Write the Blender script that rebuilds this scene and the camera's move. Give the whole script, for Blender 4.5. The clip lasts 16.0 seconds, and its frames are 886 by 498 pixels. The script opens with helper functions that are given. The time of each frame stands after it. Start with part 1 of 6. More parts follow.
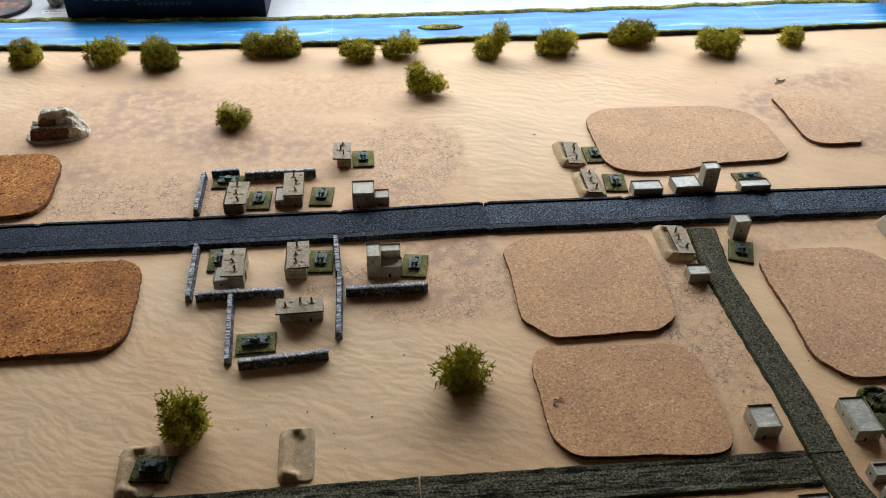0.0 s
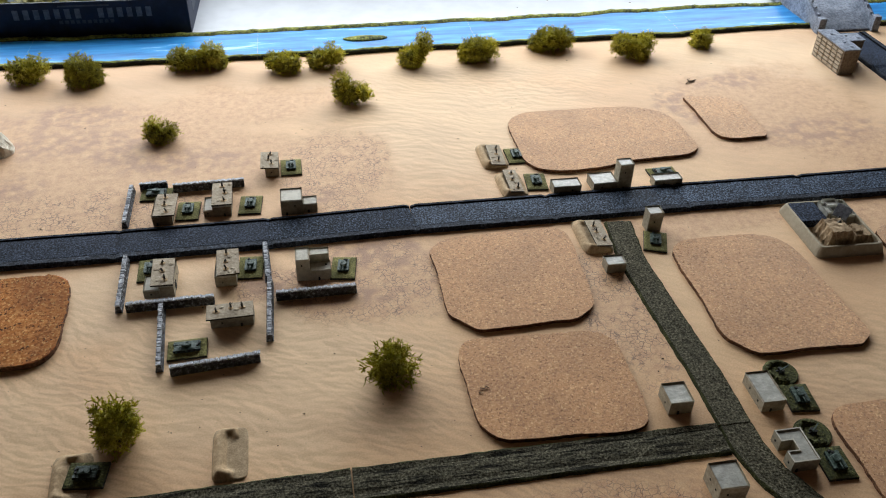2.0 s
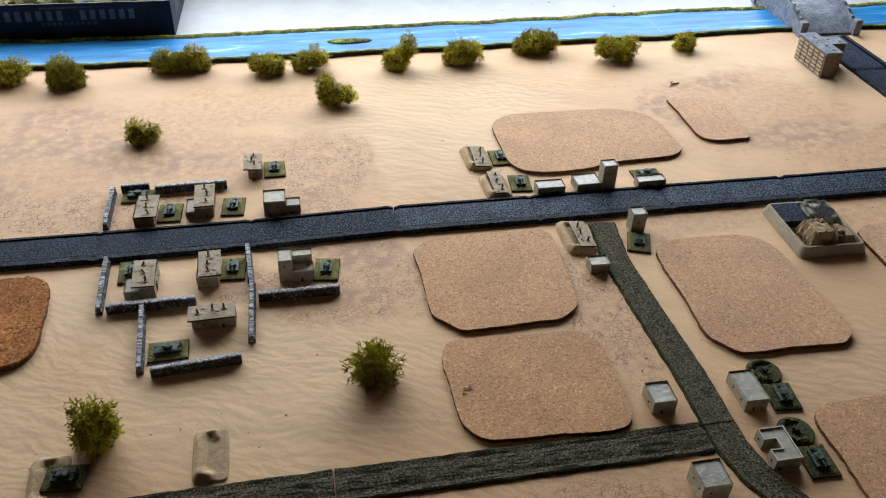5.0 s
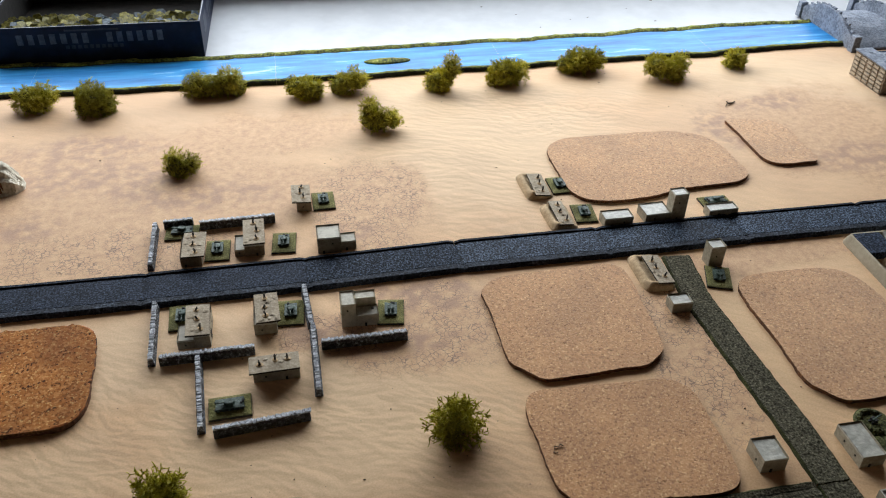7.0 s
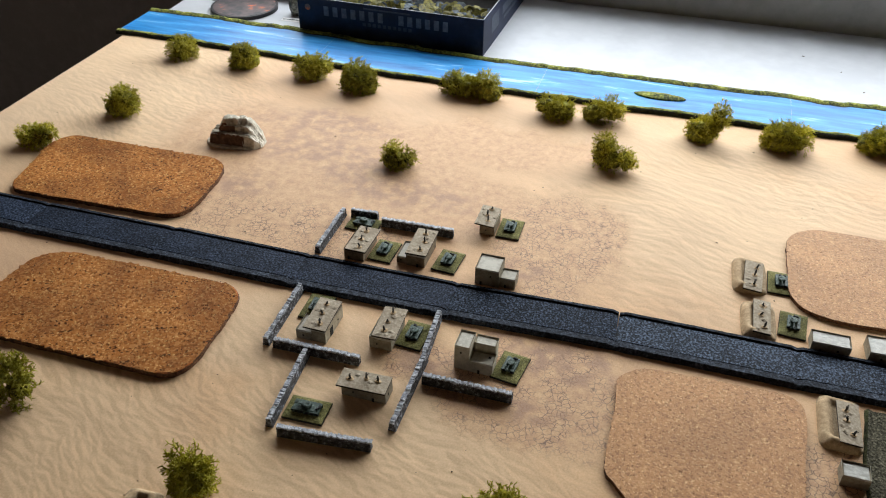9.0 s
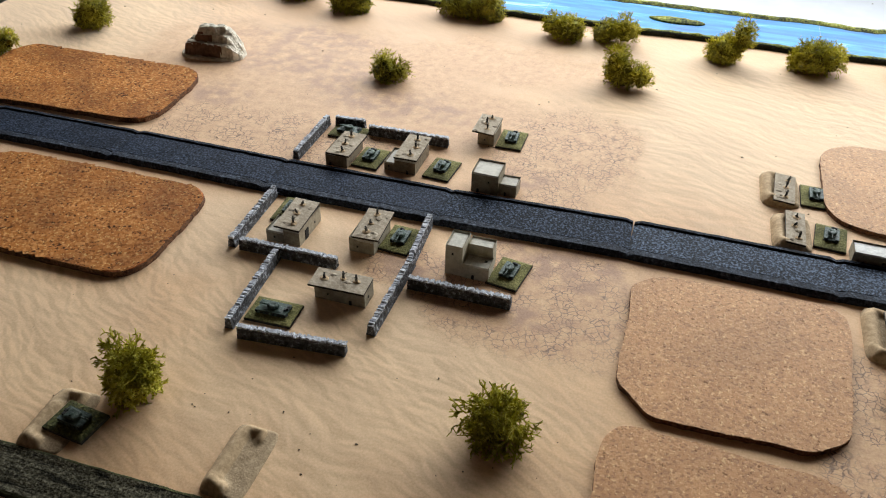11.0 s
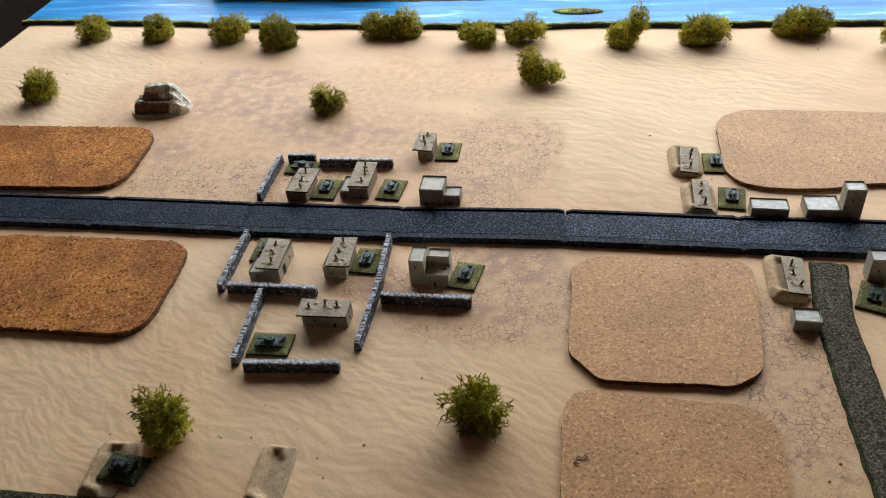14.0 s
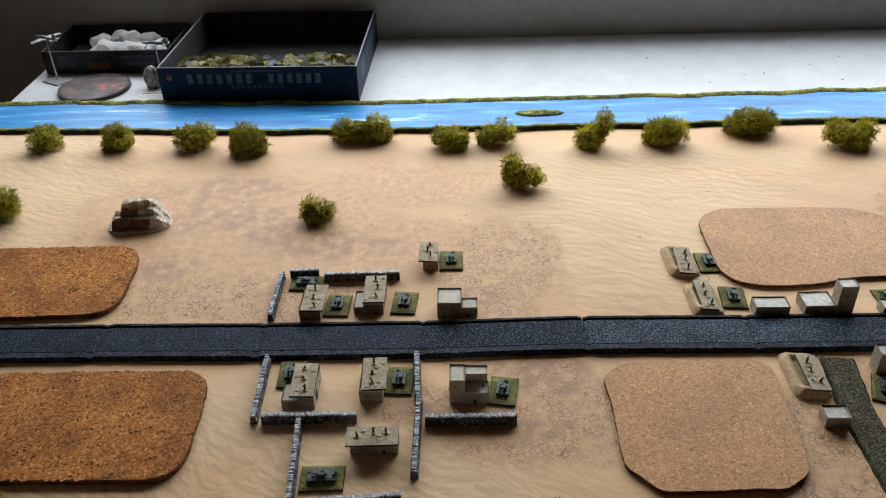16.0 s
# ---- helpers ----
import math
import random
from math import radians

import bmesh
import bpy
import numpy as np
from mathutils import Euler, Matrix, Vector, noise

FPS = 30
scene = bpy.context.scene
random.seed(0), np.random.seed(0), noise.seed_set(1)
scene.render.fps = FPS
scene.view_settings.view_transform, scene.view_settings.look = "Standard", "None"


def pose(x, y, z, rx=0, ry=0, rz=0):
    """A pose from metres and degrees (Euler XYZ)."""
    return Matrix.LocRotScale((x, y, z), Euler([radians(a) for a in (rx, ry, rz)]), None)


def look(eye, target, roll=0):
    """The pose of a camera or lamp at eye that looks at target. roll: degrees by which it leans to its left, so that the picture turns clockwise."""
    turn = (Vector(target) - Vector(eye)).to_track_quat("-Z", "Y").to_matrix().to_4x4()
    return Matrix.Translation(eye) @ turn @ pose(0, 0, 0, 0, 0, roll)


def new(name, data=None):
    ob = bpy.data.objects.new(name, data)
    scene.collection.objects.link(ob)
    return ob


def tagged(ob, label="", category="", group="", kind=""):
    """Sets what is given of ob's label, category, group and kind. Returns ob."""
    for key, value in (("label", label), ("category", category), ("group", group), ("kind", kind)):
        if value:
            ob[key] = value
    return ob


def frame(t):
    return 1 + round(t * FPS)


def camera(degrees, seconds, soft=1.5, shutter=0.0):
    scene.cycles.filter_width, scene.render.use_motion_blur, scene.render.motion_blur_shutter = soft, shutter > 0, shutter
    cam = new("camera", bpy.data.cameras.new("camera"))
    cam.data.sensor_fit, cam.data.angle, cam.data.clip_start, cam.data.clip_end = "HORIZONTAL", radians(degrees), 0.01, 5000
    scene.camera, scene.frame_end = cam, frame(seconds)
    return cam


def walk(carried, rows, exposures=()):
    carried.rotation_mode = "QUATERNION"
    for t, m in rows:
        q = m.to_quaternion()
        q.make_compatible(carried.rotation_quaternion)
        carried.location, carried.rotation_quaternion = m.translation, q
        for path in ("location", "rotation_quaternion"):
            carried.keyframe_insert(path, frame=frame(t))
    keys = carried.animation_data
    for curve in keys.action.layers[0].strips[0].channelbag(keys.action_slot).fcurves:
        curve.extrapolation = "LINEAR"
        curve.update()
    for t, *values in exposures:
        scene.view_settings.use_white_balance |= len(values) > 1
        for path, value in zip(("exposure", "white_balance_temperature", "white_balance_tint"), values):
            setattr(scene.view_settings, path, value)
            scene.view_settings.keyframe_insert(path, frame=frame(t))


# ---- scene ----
cam = camera(56.0, 16.0, soft=1.1)
PATH = [
    (0, (0.03407, -0.56400, 0.42992), (0.07909, -0.09369, 0.06010), 0.84),
    (0.5, (0.04477, -0.57427, 0.43399), (0.10062, -0.10270, 0.06724), 1.19),
    (1, (0.04582, -0.58345, 0.43449), (0.11220, -0.11104, 0.07060), 1.07),
    (1.5, (0.04697, -0.59133, 0.43516), (0.12345, -0.12043, 0.07129), 0.99),
    (2, (0.04607, -0.58943, 0.43446), (0.13109, -0.11813, 0.07301), 1.37),
    (2.5, (0.04770, -0.58893, 0.43449), (0.13711, -0.11706, 0.07483), 1.63),
    (3, (0.04901, -0.58927, 0.43405), (0.13977, -0.11684, 0.07547), 1.87),
    (3.5, (0.05008, -0.58847, 0.43140), (0.14228, -0.11629, 0.07286), 2.17),
    (6, (0.04597, -0.59258, 0.42698), (0.14282, -0.11993, 0.07029), 1.52),
    (6.5, (0.01440, -0.56996, 0.42330), (0.11134, -0.09688, 0.06721), 1.30),
    (6.7, (0.00580, -0.55456, 0.42298), (0.09881, -0.07732, 0.07144), 0.86),
    (7, (0.00103, -0.53018, 0.42221), (0.09831, -0.05512, 0.06886), 1.43),
    (7.2, (0.01560, -0.51520, 0.42042), (0.10469, -0.03792, 0.06790), 1.52),
    (7.5, (0.06115, -0.49607, 0.41600), (0.10249, -0.01235, 0.06342), 1.53),
    (7.8, (0.11767, -0.48594, 0.42033), (0.08638, -0.00138, 0.06788), 3.07),
    (8, (0.13003, -0.48199, 0.42368), (0.06761, -0.00250, 0.06844), 2.08),
    (8.2, (0.13253, -0.47374, 0.42262), (0.03021, -0.00105, 0.06752), 1.65),
    (8.5, (0.13212, -0.46538, 0.41932), (0.00238, -0.00076, 0.06252), 0.55),
    (8.7, (0.13734, -0.46323, 0.42047), (0.00042, -0.00049, 0.06393), 0.28),
    (10.8, (0.13969, -0.45017, 0.35245), (-0.00210, 0.01210, -0.00279), 1.54),
    (11, (0.14099, -0.44202, 0.31948), (-0.00009, 0.02030, -0.03598), 1.51),
    (11.2, (0.14326, -0.44277, 0.30821), (0.00930, 0.01147, -0.06019), 1.31),
    (11.5, (0.15420, -0.44989, 0.31036), (0.02021, 0.00144, -0.06159), 1.29),
    (11.7, (0.15862, -0.45966, 0.33048), (0.02951, -0.00430, -0.03827), -0.05),
    (12, (0.15366, -0.47198, 0.36207), (0.02339, -0.01850, -0.00860), -4.02),
    (12.2, (0.15186, -0.48267, 0.37010), (0.02176, -0.02962, -0.00114), -5.54),
    (12.5, (0.15484, -0.49039, 0.37194), (0.03104, -0.03401, 0.00263), -5.85),
    (13, (0.15802, -0.48828, 0.37490), (0.04034, -0.03059, 0.00521), -5.75),
    (13.5, (0.16134, -0.48903, 0.38086), (0.05109, -0.02927, 0.01145), -5.55),
    (14, (0.14956, -0.48943, 0.38667), (0.04417, -0.02888, 0.01681), -5.41),
    (14.3, (0.13138, -0.49564, 0.39094), (0.03206, -0.03244, 0.02272), -4.36),
    (14.5, (0.10740, -0.49982, 0.39202), (0.02509, -0.03146, 0.02614), -3.99),
    (14.7, (0.07113, -0.50020, 0.39087), (0.00422, -0.02146, 0.03543), -4.12),
    (15, (0.03059, -0.49202, 0.38881), (-0.00974, -0.01080, 0.03274), -3.55),
    (15.2, (0.02480, -0.49087, 0.39306), (-0.01230, -0.00664, 0.04071), -2.90),
    (15.5, (0.02415, -0.48680, 0.40726), (-0.00640, 0.00020, 0.05812), -2.84),
    (15.7, (0.02829, -0.48693, 0.41646), (0.00171, 0.00815, 0.07854), -2.52),
    (16, (0.04021, -0.48380, 0.42496), (0.01924, 0.01378, 0.09034), -2.00),
]
EXPOSURES = [(0.0, -0.15, 6350, 10), (6.5, -0.13, 6320, 10), (7.5, -0.185, 6350, 10), (8.7, -0.105, 6450, 10), (11.0, 0.0, 6480, 10), (11.6, 0.04, 6150, 10), (12.0, -0.01, 5950, 10), (12.4, -0.15, 6020, 10), (13.4, -0.14, 6250, 10), (14.5, -0.14, 6400, 10), (16.0, -0.32, 6480, 10)]
walk(cam, [(t, look(eye, target, roll)) for t, eye, target, roll in PATH], EXPOSURES)

# ---- world and light: an overcast sky through the window behind the table ----
world = bpy.data.worlds.new("world")
scene.world = world
world.use_nodes = True
wn = world.node_tree.nodes
sky = wn.new("ShaderNodeTexSky")
sky.sky_type, sky.sun_disc = "NISHITA", False
sky.sun_elevation, sky.sun_rotation = radians(35), radians(10)
wn["Background"].inputs["Strength"].default_value = 0.08
world.node_tree.links.new(sky.outputs[0], wn["Background"].inputs["Color"])

WIN_X0, WIN_X1, WIN_Z0, WIN_Z1, WALL_Y = -0.75, 1.05, 0.13, 0.82, 0.712
lamp = bpy.data.lights.new("window_daylight", "AREA")
lamp.shape, lamp.size, lamp.size_y = "RECTANGLE", WIN_X1 - WIN_X0 - 0.1, WIN_Z1 - WIN_Z0 - 0.1
lamp.energy, lamp.color = 30.5, (0.92, 0.97, 1.0)
lamp_ob = new("window_daylight", lamp)
lamp_ob.matrix_world = pose((WIN_X0 + WIN_X1) / 2, WALL_Y + 0.16, (WIN_Z0 + WIN_Z1) / 2, -90, 0, 0)

MM = 0.001


# ---- materials ----
def nodes_of(name):
    m = bpy.data.materials.new(name)
    m.use_nodes = True
    return m, m.node_tree, m.node_tree.nodes["Principled BSDF"]


def noise_node(nt, scale, detail=4.0, rough=0.6, coords=None, distort=0.0):
    n = nt.nodes.new("ShaderNodeTexNoise")
    n.inputs["Scale"].default_value, n.inputs["Detail"].default_value = scale, detail
    n.inputs["Roughness"].default_value, n.inputs["Distortion"].default_value = rough, distort
    if coords is not None:
        nt.links.new(coords, n.inputs["Vector"])
    return n.outputs["Fac"]


def ramp(nt, fac, stops):
    r = nt.nodes.new("ShaderNodeValToRGB")
    els = r.color_ramp.elements
    while len(els) < len(stops):
        els.new(0.5)
    for e, (p, c) in zip(els, stops):
        e.position, e.color = p, (*c, 1) if len(c) == 3 else c
    nt.links.new(fac, r.inputs["Fac"])
    return r.outputs["Color"]


def mix(nt, fac, a, b, kind="MIX"):
    n = nt.nodes.new("ShaderNodeMix")
    n.data_type, n.blend_type = "RGBA", kind
    for sock, v in ((n.inputs["Factor"], fac), (n.inputs["A"], a), (n.inputs["B"], b)):
        if isinstance(v, (int, float)):
            sock.default_value = v
        elif isinstance(v, tuple):
            sock.default_value = (*v, 1)
        else:
            nt.links.new(v, sock)
    return n.outputs["Result"]


def maths(nt, op, a, b=0.0, clamp=False):
    n = nt.nodes.new("ShaderNodeMath")
    n.operation, n.use_clamp = op, clamp
    for sock, v in zip(n.inputs, (a, b)):
        if isinstance(v, (int, float)):
            sock.default_value = v
        else:
            nt.links.new(v, sock)
    return n.outputs[0]


def bump(nt, shader, height, strength, distance):
    b = nt.nodes.new("ShaderNodeBump")
    b.inputs["Strength"].default_value, b.inputs["Distance"].default_value = strength, distance
    nt.links.new(height, b.inputs["Height"])
    nt.links.new(b.outputs[0], shader.inputs["Normal"])


def place_of(nt):
    return nt.nodes.new("ShaderNodeNewGeometry").outputs["Position"]


def speckled(name, dark, light, fine, coarse, rough=0.8, relief=0.4, depth=0.0006, third=None, metal=0.0, vary=0.0, spec=0.35, blend=0.45, at=(0.36, 0.62, 0.74)):
    """A surface with grain at two scales (per metre), light and dark tones and a fine relief."""
    m, nt, sh = nodes_of(name)
    co = place_of(nt)
    f, c = noise_node(nt, fine, 3, 0.65, co), noise_node(nt, coarse, 5, 0.6, co)
    both = maths(nt, "ADD", maths(nt, "MULTIPLY", f, 1 - blend), maths(nt, "MULTIPLY", c, blend))
    both = maths(nt, "ADD", maths(nt, "MULTIPLY", maths(nt, "SUBTRACT", both, 0.5), 1.7), 0.5)
    stops = [(at[0], dark), (at[1], light)]
    if third:
        stops.append((at[2], third))
    col = ramp(nt, both, stops)
    if vary:
        info = nt.nodes.new("ShaderNodeObjectInfo")
        hsv = nt.nodes.new("ShaderNodeHueSaturation")
        nt.links.new(maths(nt, "ADD", maths(nt, "MULTIPLY", info.outputs["Random"], vary), 1 - vary / 2), hsv.inputs["Value"])
        nt.links.new(col, hsv.inputs["Color"])
        col = hsv.outputs["Color"]
    nt.links.new(col, sh.inputs["Base Color"])
    sh.inputs["Roughness"].default_value, sh.inputs["Metallic"].default_value = rough, metal
    sh.inputs["Specular IOR Level"].default_value = spec
    bump(nt, sh, f, relief, depth)
    return m


def spot(nt, co, x, y, rx, ry, wobble, soft=(1.35, 0.45)):
    """A soft-edged patch of the mat, centred at x, y."""
    mp = nt.nodes.new("ShaderNodeMapping")
    mp.vector_type = "POINT"
    mp.inputs["Scale"].default_value = (1 / rx, 1 / ry, 0)
    mp.inputs["Location"].default_value = (-x / rx, -y / ry, 0)
    nt.links.new(co, mp.inputs["Vector"])
    ln = nt.nodes.new("ShaderNodeVectorMath")
    ln.operation = "LENGTH"
    nt.links.new(mp.outputs[0], ln.inputs[0])
    d = maths(nt, "ADD", ln.outputs["Value"], wobble)
    mr = nt.nodes.new("ShaderNodeMapRange")
    mr.interpolation_type = "SMOOTHSTEP"
    for key, v in (("From Min", soft[0]), ("From Max", soft[1]), ("To Min", 0.0), ("To Max", 1.0)):
        mr.inputs[key].default_value = v
    nt.links.new(d, mr.inputs["Value"])
    return mr.outputs["Result"]


def most_of(nt, co, places, wobble, soft=(1.35, 0.45)):
    """The strongest of several soft-edged patches."""
    total = None
    for p in places:
        one = spot(nt, co, *p, wobble, soft)
        total = one if total is None else maths(nt, "MAXIMUM", total, one)
    return total


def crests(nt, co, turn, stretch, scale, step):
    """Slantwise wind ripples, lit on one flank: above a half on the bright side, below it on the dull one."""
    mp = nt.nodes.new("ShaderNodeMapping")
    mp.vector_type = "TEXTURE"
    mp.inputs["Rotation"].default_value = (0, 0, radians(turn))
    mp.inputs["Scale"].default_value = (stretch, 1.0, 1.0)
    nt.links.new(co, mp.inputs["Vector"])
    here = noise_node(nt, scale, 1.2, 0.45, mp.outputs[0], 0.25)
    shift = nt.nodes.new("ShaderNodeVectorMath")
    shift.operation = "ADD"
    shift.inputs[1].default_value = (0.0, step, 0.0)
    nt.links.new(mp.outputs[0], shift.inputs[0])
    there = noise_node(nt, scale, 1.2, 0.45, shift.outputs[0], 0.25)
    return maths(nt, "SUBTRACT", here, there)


def sand_material():
    m, nt, sh = nodes_of("printed_sand")
    co = place_of(nt)
    big, mid, fine = noise_node(nt, 4, 4, 0.6, co), noise_node(nt, 22, 5, 0.6, co), noise_node(nt, 750, 3, 0.7, co)
    sand = ramp(nt, big, [(0.35, (0.645, 0.357, 0.147)), (0.52, (0.703, 0.408, 0.176)), (0.68, (0.760, 0.468, 0.212))])
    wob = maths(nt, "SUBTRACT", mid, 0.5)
    # broad areas of paler sand colour
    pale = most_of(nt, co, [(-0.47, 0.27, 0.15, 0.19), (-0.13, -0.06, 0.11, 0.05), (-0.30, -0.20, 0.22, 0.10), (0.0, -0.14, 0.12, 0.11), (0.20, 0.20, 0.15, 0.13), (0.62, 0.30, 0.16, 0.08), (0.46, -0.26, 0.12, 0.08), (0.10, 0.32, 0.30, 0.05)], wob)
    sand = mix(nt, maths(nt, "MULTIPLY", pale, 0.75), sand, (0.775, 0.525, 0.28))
    # broad areas of darker sand colour
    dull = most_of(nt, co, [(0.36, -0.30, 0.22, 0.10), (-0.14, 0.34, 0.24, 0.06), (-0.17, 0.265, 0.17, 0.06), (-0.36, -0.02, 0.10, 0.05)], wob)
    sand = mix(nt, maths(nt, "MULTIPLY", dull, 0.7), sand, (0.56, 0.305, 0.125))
    # broad, shallow undulations, their light and dark sides put into the colour
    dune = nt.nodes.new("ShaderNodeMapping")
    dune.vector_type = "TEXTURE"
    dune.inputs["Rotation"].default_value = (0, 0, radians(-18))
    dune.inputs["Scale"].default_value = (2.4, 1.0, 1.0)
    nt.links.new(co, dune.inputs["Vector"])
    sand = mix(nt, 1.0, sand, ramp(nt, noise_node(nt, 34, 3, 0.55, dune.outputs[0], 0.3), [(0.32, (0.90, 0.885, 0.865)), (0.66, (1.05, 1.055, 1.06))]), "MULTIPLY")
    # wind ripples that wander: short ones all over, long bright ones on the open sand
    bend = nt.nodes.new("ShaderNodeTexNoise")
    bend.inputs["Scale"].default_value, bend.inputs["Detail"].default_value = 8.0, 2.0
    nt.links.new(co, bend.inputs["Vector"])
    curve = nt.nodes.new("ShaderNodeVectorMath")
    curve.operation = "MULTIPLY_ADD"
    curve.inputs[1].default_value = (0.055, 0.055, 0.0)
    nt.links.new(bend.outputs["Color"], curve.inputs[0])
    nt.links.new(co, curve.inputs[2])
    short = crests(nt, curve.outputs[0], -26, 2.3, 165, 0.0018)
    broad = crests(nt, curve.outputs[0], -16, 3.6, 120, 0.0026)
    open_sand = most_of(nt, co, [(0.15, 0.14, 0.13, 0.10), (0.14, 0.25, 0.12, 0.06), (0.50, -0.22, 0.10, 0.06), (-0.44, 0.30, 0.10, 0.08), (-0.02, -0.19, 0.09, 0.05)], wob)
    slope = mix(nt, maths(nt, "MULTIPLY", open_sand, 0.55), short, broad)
    # flank light and shade of the printed ripples, put into the colour
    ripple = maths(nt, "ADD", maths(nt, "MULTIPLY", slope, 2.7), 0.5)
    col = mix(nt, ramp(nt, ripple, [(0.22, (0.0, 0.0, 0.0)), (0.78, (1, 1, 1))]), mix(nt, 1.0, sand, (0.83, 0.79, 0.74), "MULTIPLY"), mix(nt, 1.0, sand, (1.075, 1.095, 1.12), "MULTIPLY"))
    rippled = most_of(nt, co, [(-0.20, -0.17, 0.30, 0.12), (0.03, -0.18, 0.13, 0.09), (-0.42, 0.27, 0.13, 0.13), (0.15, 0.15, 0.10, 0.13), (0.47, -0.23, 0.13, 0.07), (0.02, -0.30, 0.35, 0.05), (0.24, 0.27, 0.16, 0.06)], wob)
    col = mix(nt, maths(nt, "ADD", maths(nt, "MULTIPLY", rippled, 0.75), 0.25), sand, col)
    # cracked, stony ground printed in patches
    wob = maths(nt, "MULTIPLY", maths(nt, "SUBTRACT", mid, 0.5), 1.5)
    total = most_of(nt, co, [(-0.19, 0.20, 0.15, 0.10), (-0.16, 0.085, 0.14, 0.05), (-0.05, 0.155, 0.10, 0.05), (0.065, 0.12, 0.055, 0.085), (0.085, -0.055, 0.078, 0.06), (-0.005, -0.045, 0.03, 0.025), (0.275, -0.12, 0.04, 0.085),
                             (0.56, 0.20, 0.12, 0.10), (0.42, 0.00, 0.12, 0.03), (0.19, -0.31, 0.10, 0.03), (0.66, 0.08, 0.12, 0.06), (-0.03, 0.27, 0.10, 0.05), (0.36, -0.02, 0.05, 0.02), (0.62, -0.02, 0.10, 0.03)], wob, (1.25, 0.72))
    stony = ramp(nt, noise_node(nt, 130, 6, 0.72, co), [(0.28, (0.35, 0.155, 0.057)), (0.43, (0.525, 0.268, 0.108)), (0.60, (0.645, 0.37, 0.162)), (0.74, (0.75, 0.495, 0.25))])
    col = mix(nt, maths(nt, "MULTIPLY", total, 0.92), col, stony)
    vo = nt.nodes.new("ShaderNodeTexVoronoi")
    vo.feature = "DISTANCE_TO_EDGE"
    vo.inputs["Scale"].default_value = 240.0
    warp = nt.nodes.new("ShaderNodeVectorMath")
    warp.operation = "MULTIPLY_ADD"
    nz = nt.nodes.new("ShaderNodeTexNoise")
    nz.inputs["Scale"].default_value = 220.0
    nt.links.new(co, nz.inputs["Vector"])
    nt.links.new(nz.outputs["Color"], warp.inputs[0])
    warp.inputs[1].default_value = (0.004, 0.004, 0.0)
    nt.links.new(co, warp.inputs[2])
    nt.links.new(warp.outputs[0], vo.inputs["Vector"])
    line = ramp(nt, vo.outputs["Distance"], [(0.018, (1, 1, 1)), (0.07, (0, 0, 0))])
    worn = ramp(nt, noise_node(nt, 55, 4, 0.6, co), [(0.40, (0, 0, 0)), (0.54, (1, 1, 1))])
    crisp = most_of(nt, co, [(-0.17, 0.075, 0.12, 0.035), (0.065, 0.12, 0.05, 0.08), (0.085, -0.055, 0.075, 0.058), (-0.005, -0.045, 0.03, 0.025), (0.275, -0.12, 0.04, 0.085), (0.19, -0.31, 0.10, 0.03)], wob, (1.25, 0.72))
    where = maths(nt, "MULTIPLY", maths(nt, "MULTIPLY", line, maths(nt, "MAXIMUM", crisp, maths(nt, "MULTIPLY", total, 0.14))), worn)
    col = mix(nt, maths(nt, "MULTIPLY", where, 0.92), col, (0.105, 0.038, 0.014))
    # dark scorched smudges
    dark = most_of(nt, co, [(-0.205, 0.262, 0.075, 0.034), (-0.20, 0.205, 0.085, 0.034), (-0.09, 0.157, 0.075, 0.026), (-0.145, 0.185, 0.05, 0.03), (-0.235, 0.125, 0.03, 0.02), (0.545, 0.262, 0.05, 0.022), (0.455, 0.21, 0.03, 0.05), (0.60, 0.13, 0.085, 0.032),
                            (0.085, -0.012, 0.07, 0.016), (0.105, -0.030, 0.04, 0.014), (0.005, -0.055, 0.03, 0.014), (0.07, -0.075, 0.05, 0.012), (0.035, 0.075, 0.03, 0.012)], wob)
    blot = ramp(nt, noise_node(nt, 70, 4, 0.55, co), [(0.40, (0, 0, 0)), (0.60, (1, 1, 1))])
    col = mix(nt, maths(nt, "MULTIPLY", maths(nt, "MULTIPLY", dark, blot), 0.85), col, (0.31, 0.138, 0.062))
    col = mix(nt, 0.21, col, ramp(nt, fine, [(0.3, (0.25, 0.18, 0.12)), (0.7, (0.9, 0.75, 0.58))]))
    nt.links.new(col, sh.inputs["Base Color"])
    sh.inputs["Roughness"].default_value = 0.68
    sh.inputs["Specular IOR Level"].default_value = 0.3
    # sheen pales the bare sand at grazing angles, less on stony patches and cracks
    sheen_weight = maths(nt, "SUBTRACT", maths(nt, "SUBTRACT", 0.62, maths(nt, "MULTIPLY", where, 0.5)), maths(nt, "MULTIPLY", maths(nt, "MAXIMUM", total, dark), 0.2), True)
    nt.links.new(sheen_weight, sh.inputs["Sheen Weight"])
    sh.inputs["Sheen Roughness"].default_value = 0.4
    sh.inputs["Sheen Tint"].default_value = (1.0, 0.965, 0.92, 1)
    bump(nt, sh, fine, 0.25, 0.0003)
    return m


